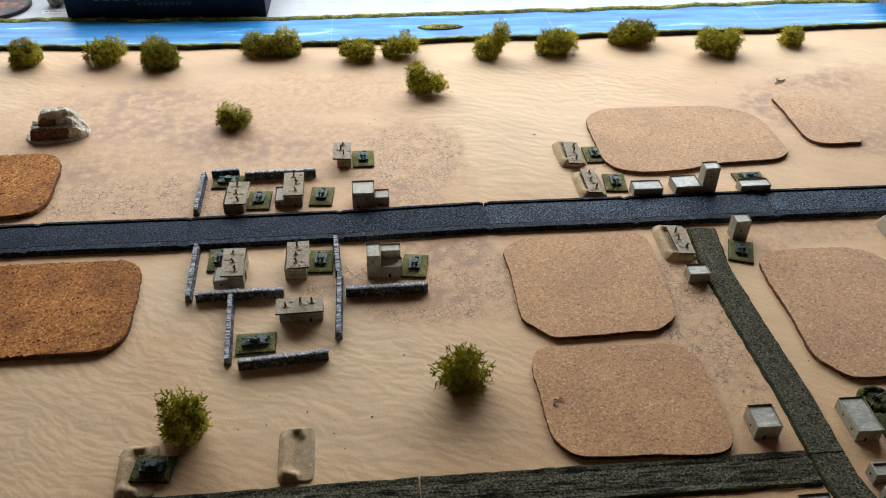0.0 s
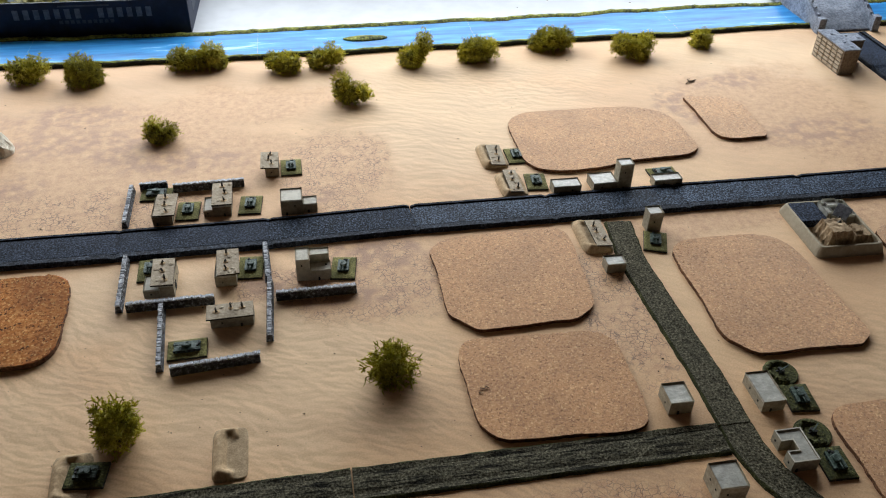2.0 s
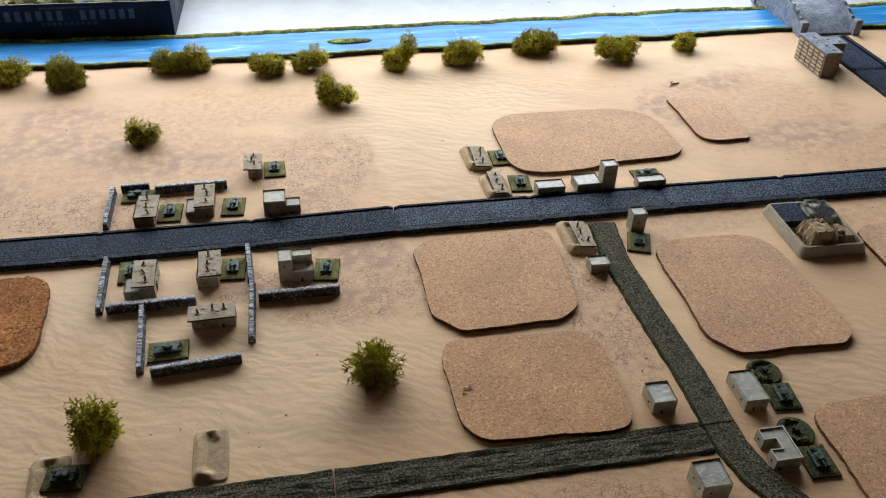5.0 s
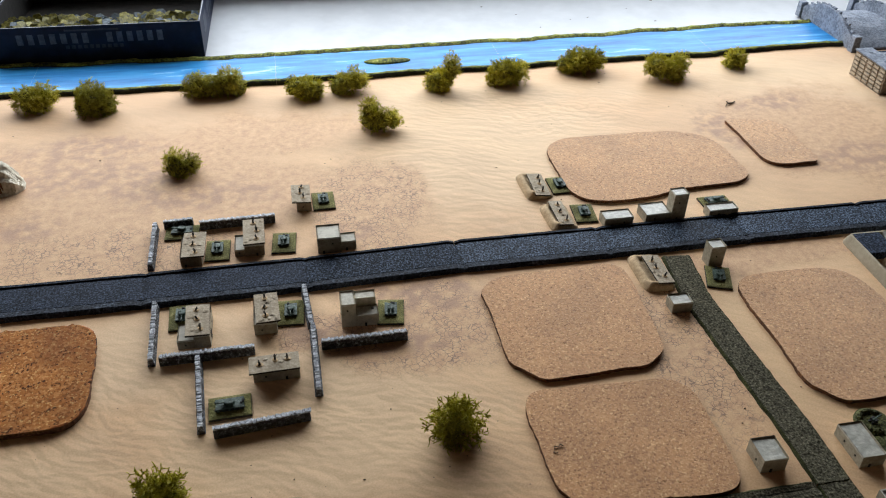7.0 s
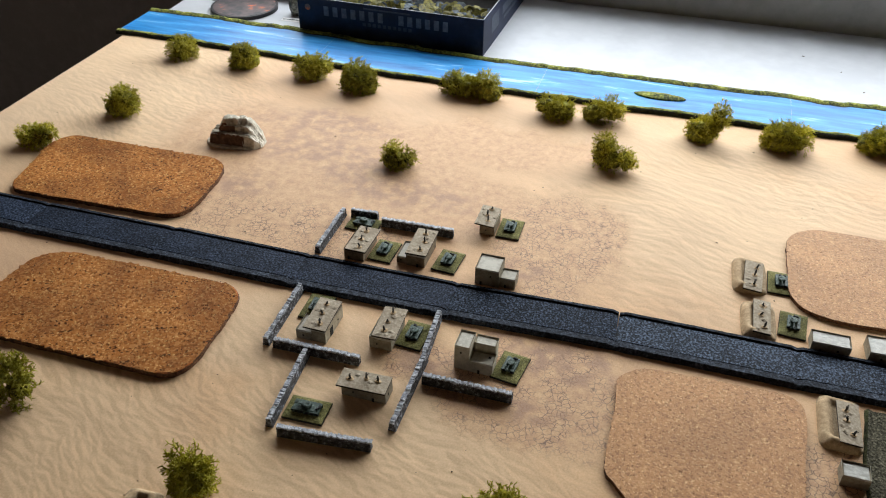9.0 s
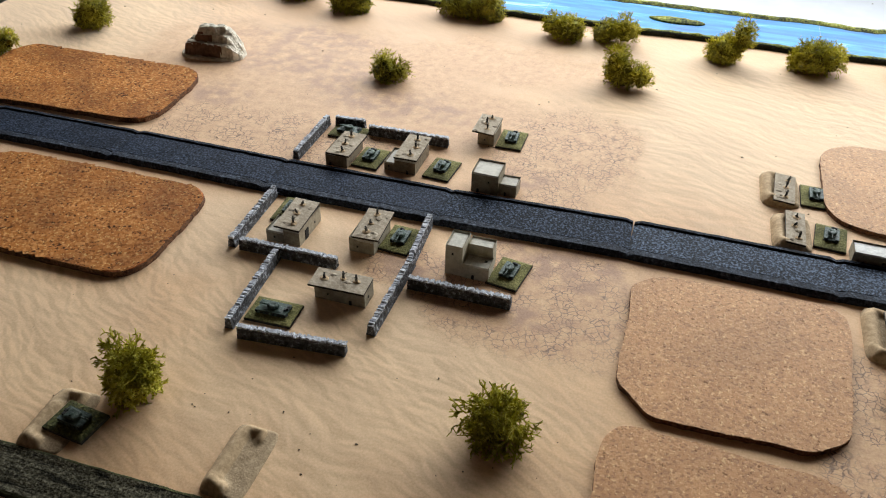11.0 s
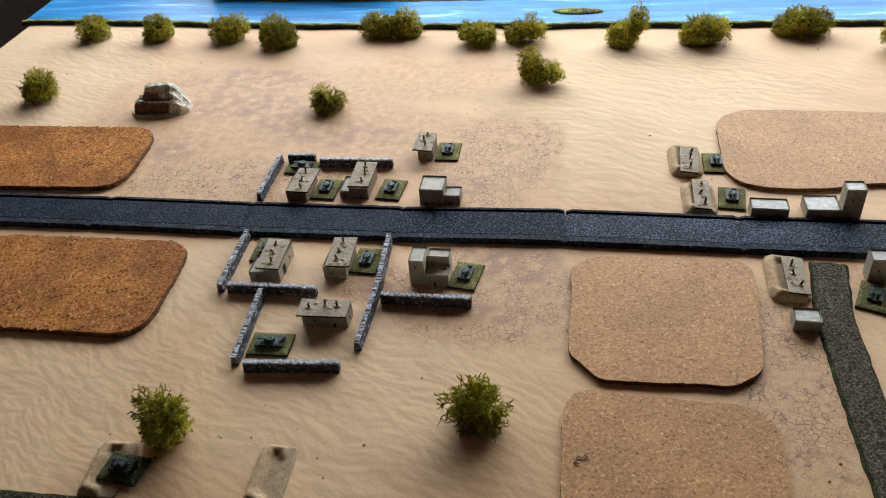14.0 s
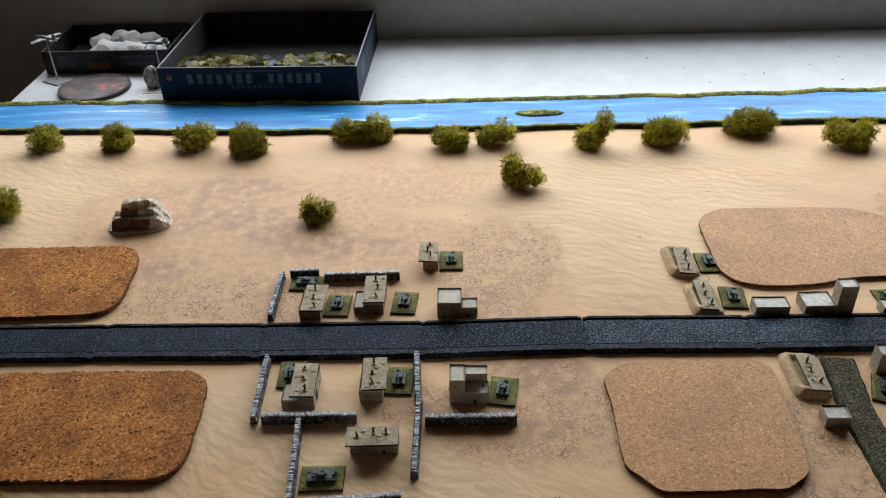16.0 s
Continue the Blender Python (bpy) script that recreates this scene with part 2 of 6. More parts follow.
def cork_material(name, deep, tone, pale, stain, grain=1.0):
    m, nt, sh = nodes_of(name)
    co = place_of(nt)
    vo = nt.nodes.new("ShaderNodeTexVoronoi")
    vo.inputs["Scale"].default_value = 980.0 * grain
    vo.inputs["Randomness"].default_value = 1.0
    nt.links.new(co, vo.inputs["Vector"])
    sep = nt.nodes.new("ShaderNodeSeparateColor")
    nt.links.new(vo.outputs["Color"], sep.inputs[0])
    grains = ramp(nt, sep.outputs[0], [(0.0, deep), (0.35, tone), (0.6, tone), (1.0, pale)])
    soft = noise_node(nt, 620 * grain, 5, 0.8, co)
    col = mix(nt, 0.45, grains, ramp(nt, soft, [(0.33, deep), (0.45, tone), (0.56, tone), (0.67, pale)]))
    pits = ramp(nt, noise_node(nt, 560 * grain, 3, 0.6, co), [(0.335, (1, 1, 1)), (0.365, (0, 0, 0))])
    col = mix(nt, maths(nt, "MULTIPLY", pits, 0.85 if stain else 0.6), col, tuple(0.4 * v for v in deep))
    flecks = ramp(nt, noise_node(nt, 520, 2, 0.5, co), [(0.635, (0, 0, 0)), (0.665, (1, 1, 1))])
    col = mix(nt, maths(nt, "MULTIPLY", flecks, 0.75), col, tuple(min(0.8, 1.35 * v) for v in pale))
    drift = noise_node(nt, 17, 3, 0.55, co)
    col = mix(nt, 1.0, col, ramp(nt, drift, [(0.35, (0.86, 0.84, 0.82)), (0.65, (1.08, 1.08, 1.08))]), "MULTIPLY")
    if stain:
        st = ramp(nt, noise_node(nt, 13, 5, 0.66, co), [(0.45, (0, 0, 0)), (0.60, (1, 1, 1))])
        col = mix(nt, maths(nt, "MULTIPLY", st, stain), col, mix(nt, 0.35, (0.13, 0.045, 0.016), col))
        chips = ramp(nt, noise_node(nt, 330, 2, 0.5, co), [(0.315, (1, 1, 1)), (0.345, (0, 0, 0))])
        col = mix(nt, maths(nt, "MULTIPLY", chips, 0.9), col, (0.03, 0.010, 0.004))
    nt.links.new(col, sh.inputs["Base Color"])
    sh.inputs["Roughness"].default_value = 0.72
    sh.inputs["Specular IOR Level"].default_value = 0.08 if stain else 0.10
    if not stain:
        nt.links.new(maths(nt, "SUBTRACT", 0.82, maths(nt, "MULTIPLY", pits, 0.55), True), sh.inputs["Sheen Weight"])
    sh.inputs["Sheen Tint"].default_value = (1.0, 0.90, 0.76, 1)
    sh.inputs["Sheen Roughness"].default_value = 0.5
    bump(nt, sh, soft, 0.6, 0.0009 if stain else 0.0005)
    return m


def water_material():
    m, nt, sh = nodes_of("painted_water")
    co = place_of(nt)
    mp = nt.nodes.new("ShaderNodeMapping")
    mp.inputs["Scale"].default_value = (0.12, 1.0, 1.0)
    nt.links.new(co, mp.inputs["Vector"])
    streak = noise_node(nt, 75, 5, 0.65, mp.outputs[0], 0.4)
    col = ramp(nt, streak, [(0.28, (0.010, 0.105, 0.33)), (0.44, (0.020, 0.195, 0.50)), (0.61, (0.05, 0.31, 0.65)), (0.72, (0.48, 0.71, 0.87))])
    nt.links.new(col, sh.inputs["Base Color"])
    sh.inputs["Roughness"].default_value = 0.35
    sh.inputs["Specular IOR Level"].default_value = 0.2
    bump(nt, sh, noise_node(nt, 160, 4, 0.6, mp.outputs[0]), 0.15, 0.0008)
    return m


SAND = sand_material()
CORK = cork_material("light_cork", (0.20, 0.080, 0.030), (0.49, 0.236, 0.090), (0.67, 0.39, 0.18), 0.0, 0.72)
CORK_RED = cork_material("stained_cork", (0.07, 0.020, 0.004), (0.43, 0.158, 0.036), (0.74, 0.37, 0.13), 0.72, 0.58)
CORK_RIM = speckled("rust_cork_rim", (0.15, 0.036, 0.006), (0.44, 0.125, 0.018), 620, 110, 0.8, 0.8, 0.0010, (0.60, 0.20, 0.035))
CORK_EDGE = speckled("dark_cork_edge", (0.055, 0.022, 0.009), (0.19, 0.085, 0.037), 700, 90, 0.9, 0.8, 0.0008, (0.32, 0.155, 0.07))
TARMAC = speckled("painted_tarmac", (0.003, 0.004, 0.008), (0.016, 0.024, 0.043), 620, 45, 0.72, 0.9, 0.0006, (0.062, 0.086, 0.138), spec=0.10, vary=0.35, blend=0.15, at=(0.36, 0.52, 0.72))
TARMAC_ROUGH = speckled("gritty_tarmac", (0.002, 0.003, 0.005), (0.015, 0.023, 0.040), 640, 45, 0.7, 1.0, 0.0008, (0.090, 0.122, 0.185), spec=0.08, vary=0.2, blend=0.1, at=(0.39, 0.53, 0.71))
TARMAC_PALE = speckled("pale_tarmac", (0.002, 0.003, 0.006), (0.022, 0.034, 0.056), 640, 45, 0.65, 1.0, 0.0008, (0.13, 0.175, 0.255), spec=0.10, vary=0.4, blend=0.12, at=(0.38, 0.51, 0.69))
KERB = speckled("tarmac_kerb", (0.008, 0.010, 0.015), (0.040, 0.050, 0.070), 520, 60, 0.75, 1.0, 0.0010, (0.11, 0.135, 0.175), spec=0.12, blend=0.3)
GUTTER = speckled("black_gutter", (0.002, 0.002, 0.003), (0.006, 0.007, 0.010), 520, 60, 0.8, 0.5, 0.0006, spec=0.08)
TRACK = speckled("flocked_track", (0.026, 0.023, 0.014), (0.120, 0.109, 0.072), 600, 120, 0.9, 1.0, 0.0014, (0.25, 0.228, 0.155), spec=0.1, blend=0.2, at=(0.34, 0.60, 0.76))


def rutted_track_material():
    """The same grit, combed lengthwise into dark wheel lines."""
    m = TRACK.copy()
    m.name = "rutted_track"
    nt = m.node_tree
    sh = nt.nodes["Principled BSDF"]
    col = sh.inputs["Base Color"].links[0].from_socket
    mp = nt.nodes.new("ShaderNodeMapping")
    mp.vector_type = "TEXTURE"
    mp.inputs["Scale"].default_value = (9.0, 1.0, 1.0)
    nt.links.new(place_of(nt), mp.inputs["Vector"])
    rut = ramp(nt, noise_node(nt, 420, 2, 0.5, mp.outputs[0], 0.15), [(0.36, (0.16, 0.16, 0.15)), (0.47, (1, 1, 1))])
    nt.links.new(mix(nt, 1.0, col, rut, "MULTIPLY"), sh.inputs["Base Color"])
    return m


TRACK_RUTTED = rutted_track_material()
VERGE = speckled("green_flock", (0.018, 0.019, 0.008), (0.058, 0.060, 0.022), 700, 60, 0.95, 1.0, 0.0012, (0.115, 0.115, 0.045), spec=0.15)
WATER = water_material()
BANK = speckled("river_bank", (0.035, 0.042, 0.012), (0.28, 0.30, 0.048), 380, 60, 0.9, 1.0, 0.0015, (0.55, 0.54, 0.15), blend=0.5)
BANK_EDGE = speckled("dark_bank_edge", (0.010, 0.010, 0.006), (0.035, 0.034, 0.018), 420, 60, 0.9, 0.8, 0.001)
HOUSE = speckled("house_paint", (0.255, 0.215, 0.15), (0.385, 0.335, 0.24), 330, 55, 0.75, 0.3, 0.0004, vary=0.25)
PALE_HOUSE = speckled("pale_house_paint", (0.38, 0.335, 0.24), (0.52, 0.465, 0.345), 330, 55, 0.75, 0.3, 0.0004)
BROWN_HOUSE = speckled("brown_house_paint", (0.165, 0.122, 0.075), (0.275, 0.215, 0.138), 330, 55, 0.75, 0.3, 0.0004)
MATT_ROOF = speckled("matt_roof_paint", (0.38, 0.35, 0.28), (0.48, 0.45, 0.365), 240, 60, 0.62, 0.3, 0.0004, vary=0.15)
ROOF = speckled("roof_paint", (0.34, 0.33, 0.285), (0.45, 0.44, 0.385), 240, 60, 0.4, 0.5, 0.0010, (0.52, 0.51, 0.45), vary=0.2)
PARAPET = speckled("drybrushed_parapet", (0.44, 0.41, 0.33), (0.60, 0.57, 0.48), 400, 60, 0.7, 0.3, 0.0004)
HOLE = speckled("dark_opening", (0.012, 0.011, 0.009), (0.035, 0.03, 0.024), 500, 90, 0.9, 0.2, 0.0003)
CARD_EDGE = speckled("dark_card_edge", (0.022, 0.016, 0.011), (0.07, 0.052, 0.036), 420, 75, 0.9, 0.4, 0.0004)
STRIP = speckled("stand_card", (0.31, 0.25, 0.175), (0.47, 0.395, 0.29), 520, 75, 0.9, 0.5, 0.0007, (0.58, 0.50, 0.39))
FIGURE = speckled("figure_paint", (0.020, 0.018, 0.013), (0.065, 0.057, 0.042), 900, 200, 0.7, 0.4, 0.0003)
FLOCK = speckled("flocked_base", (0.095, 0.092, 0.028), (0.245, 0.225, 0.075), 900, 85, 0.95, 0.9, 0.0008, (0.42, 0.38, 0.16), vary=0.4, blend=0.4)
FLOCK_DARK = speckled("dark_flocked_base", (0.030, 0.033, 0.009), (0.09, 0.092, 0.026), 560, 85, 0.95, 1.0, 0.0012, (0.19, 0.175, 0.06), vary=0.25, blend=0.3)
RIM = speckled("base_rim", (0.014, 0.012, 0.008), (0.045, 0.036, 0.022), 400, 90, 0.85, 0.4, 0.0005)
ARMOUR = speckled("tank_paint", (0.022, 0.040, 0.031), (0.066, 0.103, 0.079), 700, 260, 0.55, 0.8, 0.0006, (0.155, 0.205, 0.16), vary=0.25, spec=0.3)
RUNNING = speckled("tank_tracks", (0.007, 0.008, 0.007), (0.025, 0.026, 0.022), 700, 160, 0.7, 0.6, 0.0004)
STONE = speckled("drystone", (0.036, 0.034, 0.034), (0.105, 0.104, 0.108), 420, 90, 0.8, 0.5, 0.0008, (0.40, 0.42, 0.465), blend=0.3, at=(0.36, 0.58, 0.72))
COPING = speckled("drybrushed_coping", (0.30, 0.31, 0.34), (0.62, 0.64, 0.68), 420, 160, 0.75, 0.8, 0.0009, (0.82, 0.83, 0.85), blend=0.35)
ROCK = speckled("pale_rock", (0.36, 0.315, 0.23), (0.68, 0.62, 0.50), 170, 34, 0.75, 0.7, 0.0018, (0.82, 0.78, 0.68))
CUT_ROCK = speckled("cut_bark", (0.10, 0.052, 0.028), (0.20, 0.11, 0.062), 240, 50, 0.85, 0.6, 0.0012)
BERM = speckled("sandy_berm", (0.38, 0.26, 0.14), (0.55, 0.395, 0.23), 520, 60, 0.9, 0.35, 0.0005, (0.63, 0.475, 0.30))
GRIT = speckled("gritty_base", (0.33, 0.235, 0.135), (0.48, 0.355, 0.215), 900, 120, 0.95, 0.7, 0.0006, (0.57, 0.44, 0.29))
LICHEN = speckled("lichen", (0.29, 0.265, 0.022), (0.68, 0.63, 0.08), 240, 38, 0.8, 0.5, 0.0006, (0.89, 0.83, 0.27), vary=0.3)


def let_light_through(m, share):
    """Thin stuff that glows a little when the window stands behind it."""
    nt = m.node_tree
    sh, out = nt.nodes["Principled BSDF"], nt.nodes["Material Output"]
    thin, both = nt.nodes.new("ShaderNodeBsdfTranslucent"), nt.nodes.new("ShaderNodeMixShader")
    nt.links.new(sh.inputs["Base Color"].links[0].from_socket, thin.inputs["Color"])
    both.inputs["Fac"].default_value = share
    nt.links.new(sh.outputs[0], both.inputs[1])
    nt.links.new(thin.outputs[0], both.inputs[2])
    nt.links.new(both.outputs[0], out.inputs["Surface"])


let_light_through(LICHEN, 0.45)
# colour of the solid core, deeper than the twigs to darken their gaps
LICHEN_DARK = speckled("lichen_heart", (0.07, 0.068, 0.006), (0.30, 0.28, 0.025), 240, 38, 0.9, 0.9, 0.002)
GREYSTONE = speckled("grey_stonework", (0.13, 0.15, 0.19), (0.27, 0.30, 0.36), 330, 60, 0.8, 0.7, 0.0009, (0.32, 0.34, 0.38))
CONCRETE = speckled("fort_concrete", (0.30, 0.25, 0.17), (0.37, 0.315, 0.22), 300, 40, 0.75, 0.25, 0.0004)
RUIN = speckled("broken_masonry", (0.22, 0.145, 0.075), (0.40, 0.285, 0.165), 300, 80, 0.85, 0.6, 0.0010, (0.52, 0.40, 0.25))
BLUE_CARD = speckled("printed_blue_card", (0.007, 0.011, 0.030), (0.013, 0.022, 0.055), 60, 9, 0.5, 0.05, 0.0002, spec=0.2)
BLACK_CARD = speckled("printed_black_card", (0.008, 0.008, 0.010), (0.022, 0.021, 0.024), 80, 12, 0.45, 0.05, 0.0002)
DARK_CARD = speckled("dark_card_lining", (0.012, 0.011, 0.010), (0.026, 0.023, 0.021), 120, 10, 0.8, 0.1, 0.0002)
INNER_CARD = speckled("grey_card_lining", (0.10, 0.09, 0.08), (0.16, 0.145, 0.13), 120, 10, 0.8, 0.1, 0.0002)
PRINT = speckled("pale_print", (0.07, 0.085, 0.12), (0.12, 0.14, 0.185), 200, 30, 0.5, 0.0, 0.0001)
PRINT_DIM = speckled("dim_print", (0.03, 0.038, 0.058), (0.055, 0.066, 0.095), 200, 30, 0.5, 0.0, 0.0001)
PRINT_WARM = speckled("warm_dim_print", (0.05, 0.03, 0.02), (0.16, 0.085, 0.045), 140, 30, 0.5, 0.0, 0.0001)
TOKEN = speckled("yellow_token", (0.06, 0.052, 0.008), (0.21, 0.185, 0.025), 330, 60, 0.55, 0.2, 0.0003, (0.29, 0.265, 0.10), vary=0.5)
TOKEN_BLUE = speckled("blue_token", (0.015, 0.025, 0.036), (0.075, 0.10, 0.115), 260, 60, 0.6, 0.2, 0.0003, vary=0.5)
PAPER = speckled("white_paper", (0.74, 0.735, 0.72), (0.82, 0.815, 0.80), 300, 40, 0.8, 0.1, 0.0002)
COTTON = speckled("cotton_wool", (0.84, 0.835, 0.83), (0.92, 0.915, 0.91), 900, 60, 1.0, 0.6, 0.0010)
let_light_through(COTTON, 0.55)
WHITE = speckled("white_laminate", (0.51, 0.525, 0.55), (0.57, 0.585, 0.61), 25, 3, 0.42, 0.05, 0.0002)
WORN_CARD = speckled("worn_card", (0.22, 0.23, 0.25), (0.34, 0.35, 0.37), 200, 60, 0.6, 0.0, 0.0001)
PLASTER = speckled("painted_wall", (0.42, 0.405, 0.385), (0.48, 0.465, 0.445), 60, 4, 0.8, 0.15, 0.0005)
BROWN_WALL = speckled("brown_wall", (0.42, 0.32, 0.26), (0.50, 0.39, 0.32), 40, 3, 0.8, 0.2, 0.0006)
# dark warm colour so the unseen room sides return little light
ROOM = speckled("dark_unseen_room", (0.065, 0.04, 0.026), (0.085, 0.055, 0.038), 60, 4, 0.9, 0.1, 0.0005)
APARTMENT = speckled("apartment_panels", (0.30, 0.235, 0.16), (0.45, 0.37, 0.27), 420, 70, 0.8, 0.3, 0.0004)
APARTMENT_WALL = speckled("dark_apartment_wall", (0.15, 0.115, 0.08), (0.26, 0.205, 0.145), 420, 70, 0.8, 0.3, 0.0004)
RECESS = speckled("recessed_balcony", (0.11, 0.08, 0.05), (0.20, 0.15, 0.10), 420, 70, 0.85, 0.3, 0.0004)
FLOORING = speckled("dark_floor", (0.02, 0.012, 0.009), (0.045, 0.028, 0.02), 90, 6, 0.5, 0.2, 0.0005)
GREYMETAL = speckled("aircraft_paint", (0.035, 0.045, 0.042), (0.26, 0.30, 0.29), 300, 110, 0.5, 0.2, 0.0003, (0.42, 0.45, 0.43), blend=0.6)
MOTTLED = speckled("mottled_plastic", (0.10, 0.10, 0.09), (0.46, 0.46, 0.43), 180, 90, 0.3, 0.5, 0.001, (0.75, 0.76, 0.73), spec=0.5)
COASTER = speckled("coaster_print", (0.035, 0.03, 0.032), (0.13, 0.085, 0.08), 60, 24, 0.4, 0.1, 0.0003, (0.62, 0.13, 0.03))
DUST = speckled("dark_debris", (0.06, 0.04, 0.022), (0.15, 0.105, 0.065), 500, 90, 0.9, 0.3, 0.0003)


def glass_material():
    m, _, sh = nodes_of("clear_plastic")
    sh.inputs["Base Color"].default_value = (0.62, 0.64, 0.64, 1)
    sh.inputs["Roughness"].default_value = 0.16
    sh.inputs["Transmission Weight"].default_value = 0.55
    sh.inputs["IOR"].default_value = 1.46
    return m


CLEAR = glass_material()


# ---- builders ----
def finish(name, bm, material, parent=None, smooth=False):
    me = bpy.data.meshes.new(name)
    if smooth:
        for f in bm.faces:
            f.smooth = True
    bm.to_mesh(me)
    bm.free()
    me.materials.append(material)
    ob = new(name, me)
    ob.parent = parent
    return ob


def part(name, bm, material, parent, label="", smooth=False):
    return tagged(finish(name, bm, material, parent, smooth), label)


def thing(name, label, category, x=0, y=0, z=0, turn=0, group="", kind=""):
    ob = new(name)
    ob.empty_display_size = 0.01
    ob.matrix_world = pose(x * MM, y * MM, z * MM, 0, 0, turn)
    return tagged(ob, label, category, group, kind)


def block(bm, x0, x1, y0, y1, z0, z1, bevel=0.0, taper=0.0):
    """A block in millimetres; taper draws the top in on all sides."""
    vs = []
    for z, k in ((z0, 0), (z1, taper)):
        vs += [bm.verts.new((x * MM, y * MM, z * MM)) for x, y in ((x0 + k, y0 + k), (x1 - k, y0 + k), (x1 - k, y1 - k), (x0 + k, y1 - k))]
    made = [bm.faces.new([vs[i] for i in q]) for q in ((3, 2, 1, 0), (4, 5, 6, 7), (0, 1, 5, 4), (1, 2, 6, 5), (2, 3, 7, 6), (3, 0, 4, 7))]
    if bevel:
        es = list({e for f in made for e in f.edges})
        bmesh.ops.bevel(bm, geom=es, offset=bevel * MM, segments=2, affect="EDGES", profile=0.5)
    return vs


def slab(bm, outline, z0, z1, bevel=0.0):
    """An upright prism over an outline in millimetres, with its upper rim eased."""
    low = [bm.verts.new((x * MM, y * MM, z0 * MM)) for x, y in outline]
    high = [bm.verts.new((x * MM, y * MM, z1 * MM)) for x, y in outline]
    n = len(low)
    bm.faces.new(low[::-1])
    top = bm.faces.new(high)
    for i in range(n):
        bm.faces.new((low[i], low[(i + 1) % n], high[(i + 1) % n], high[i]))
    if bevel:
        bmesh.ops.bevel(bm, geom=list(top.edges), offset=bevel * MM, segments=2, affect="EDGES", profile=0.5)


def rounded(corners, radii, steps=6):
    """A closed outline through corners (anticlockwise), each rounded by its own radius."""
    out, n = [], len(corners)
    for i in range(n):
        p, a, b = Vector(corners[i]), Vector(corners[i - 1]), Vector(corners[(i + 1) % n])
        r = radii[i]
        s, e = p + (a - p).normalized() * r, p + (b - p).normalized() * r
        for k in range(steps + 1):
            u = k / steps
            out.append(tuple((1 - u) ** 2 * s + 2 * u * (1 - u) * p + u * u * e))
    return out


def rough_up(bm, amount, scale, seed=0.0, vertical=1.0):
    """Pushes vertices about by smooth noise: amount in millimetres, scale per millimetre."""
    for v in bm.verts:
        d = noise.noise_vector(v.co / MM * scale + Vector((seed, seed * 1.7, 0)))
        v.co += Vector((d.x, d.y, d.z * vertical)) * amount * MM


def tube(bm, points, radii, sides=5, cap=True):
    """A tapered tube through points in millimetres."""
    rings = []
    for i, p in enumerate(points):
        p = Vector(p)
        d = (Vector(points[min(i + 1, len(points) - 1)]) - Vector(points[max(i - 1, 0)])).normalized()
        u = d.orthogonal().normalized()
        w = d.cross(u)
        rings.append([bm.verts.new((p + (u * math.cos(2 * math.pi * k / sides) + w * math.sin(2 * math.pi * k / sides)) * radii[i]) * MM) for k in range(sides)])
    for a, b in zip(rings, rings[1:]):
        for k in range(sides):
            bm.faces.new((a[k], a[(k + 1) % sides], b[(k + 1) % sides], b[k]))
    if cap:
        bm.faces.new(rings[0][::-1])
        bm.faces.new(rings[-1])


def ball(bm, x, y, z, rx, ry, rz, level=2):
    made = bmesh.ops.create_icosphere(bm, subdivisions=level, radius=1.0)["verts"]
    for v in made:
        v.co = Vector(((v.co.x * rx + x) * MM, (v.co.y * ry + y) * MM, (v.co.z * rz + z) * MM))
    return made


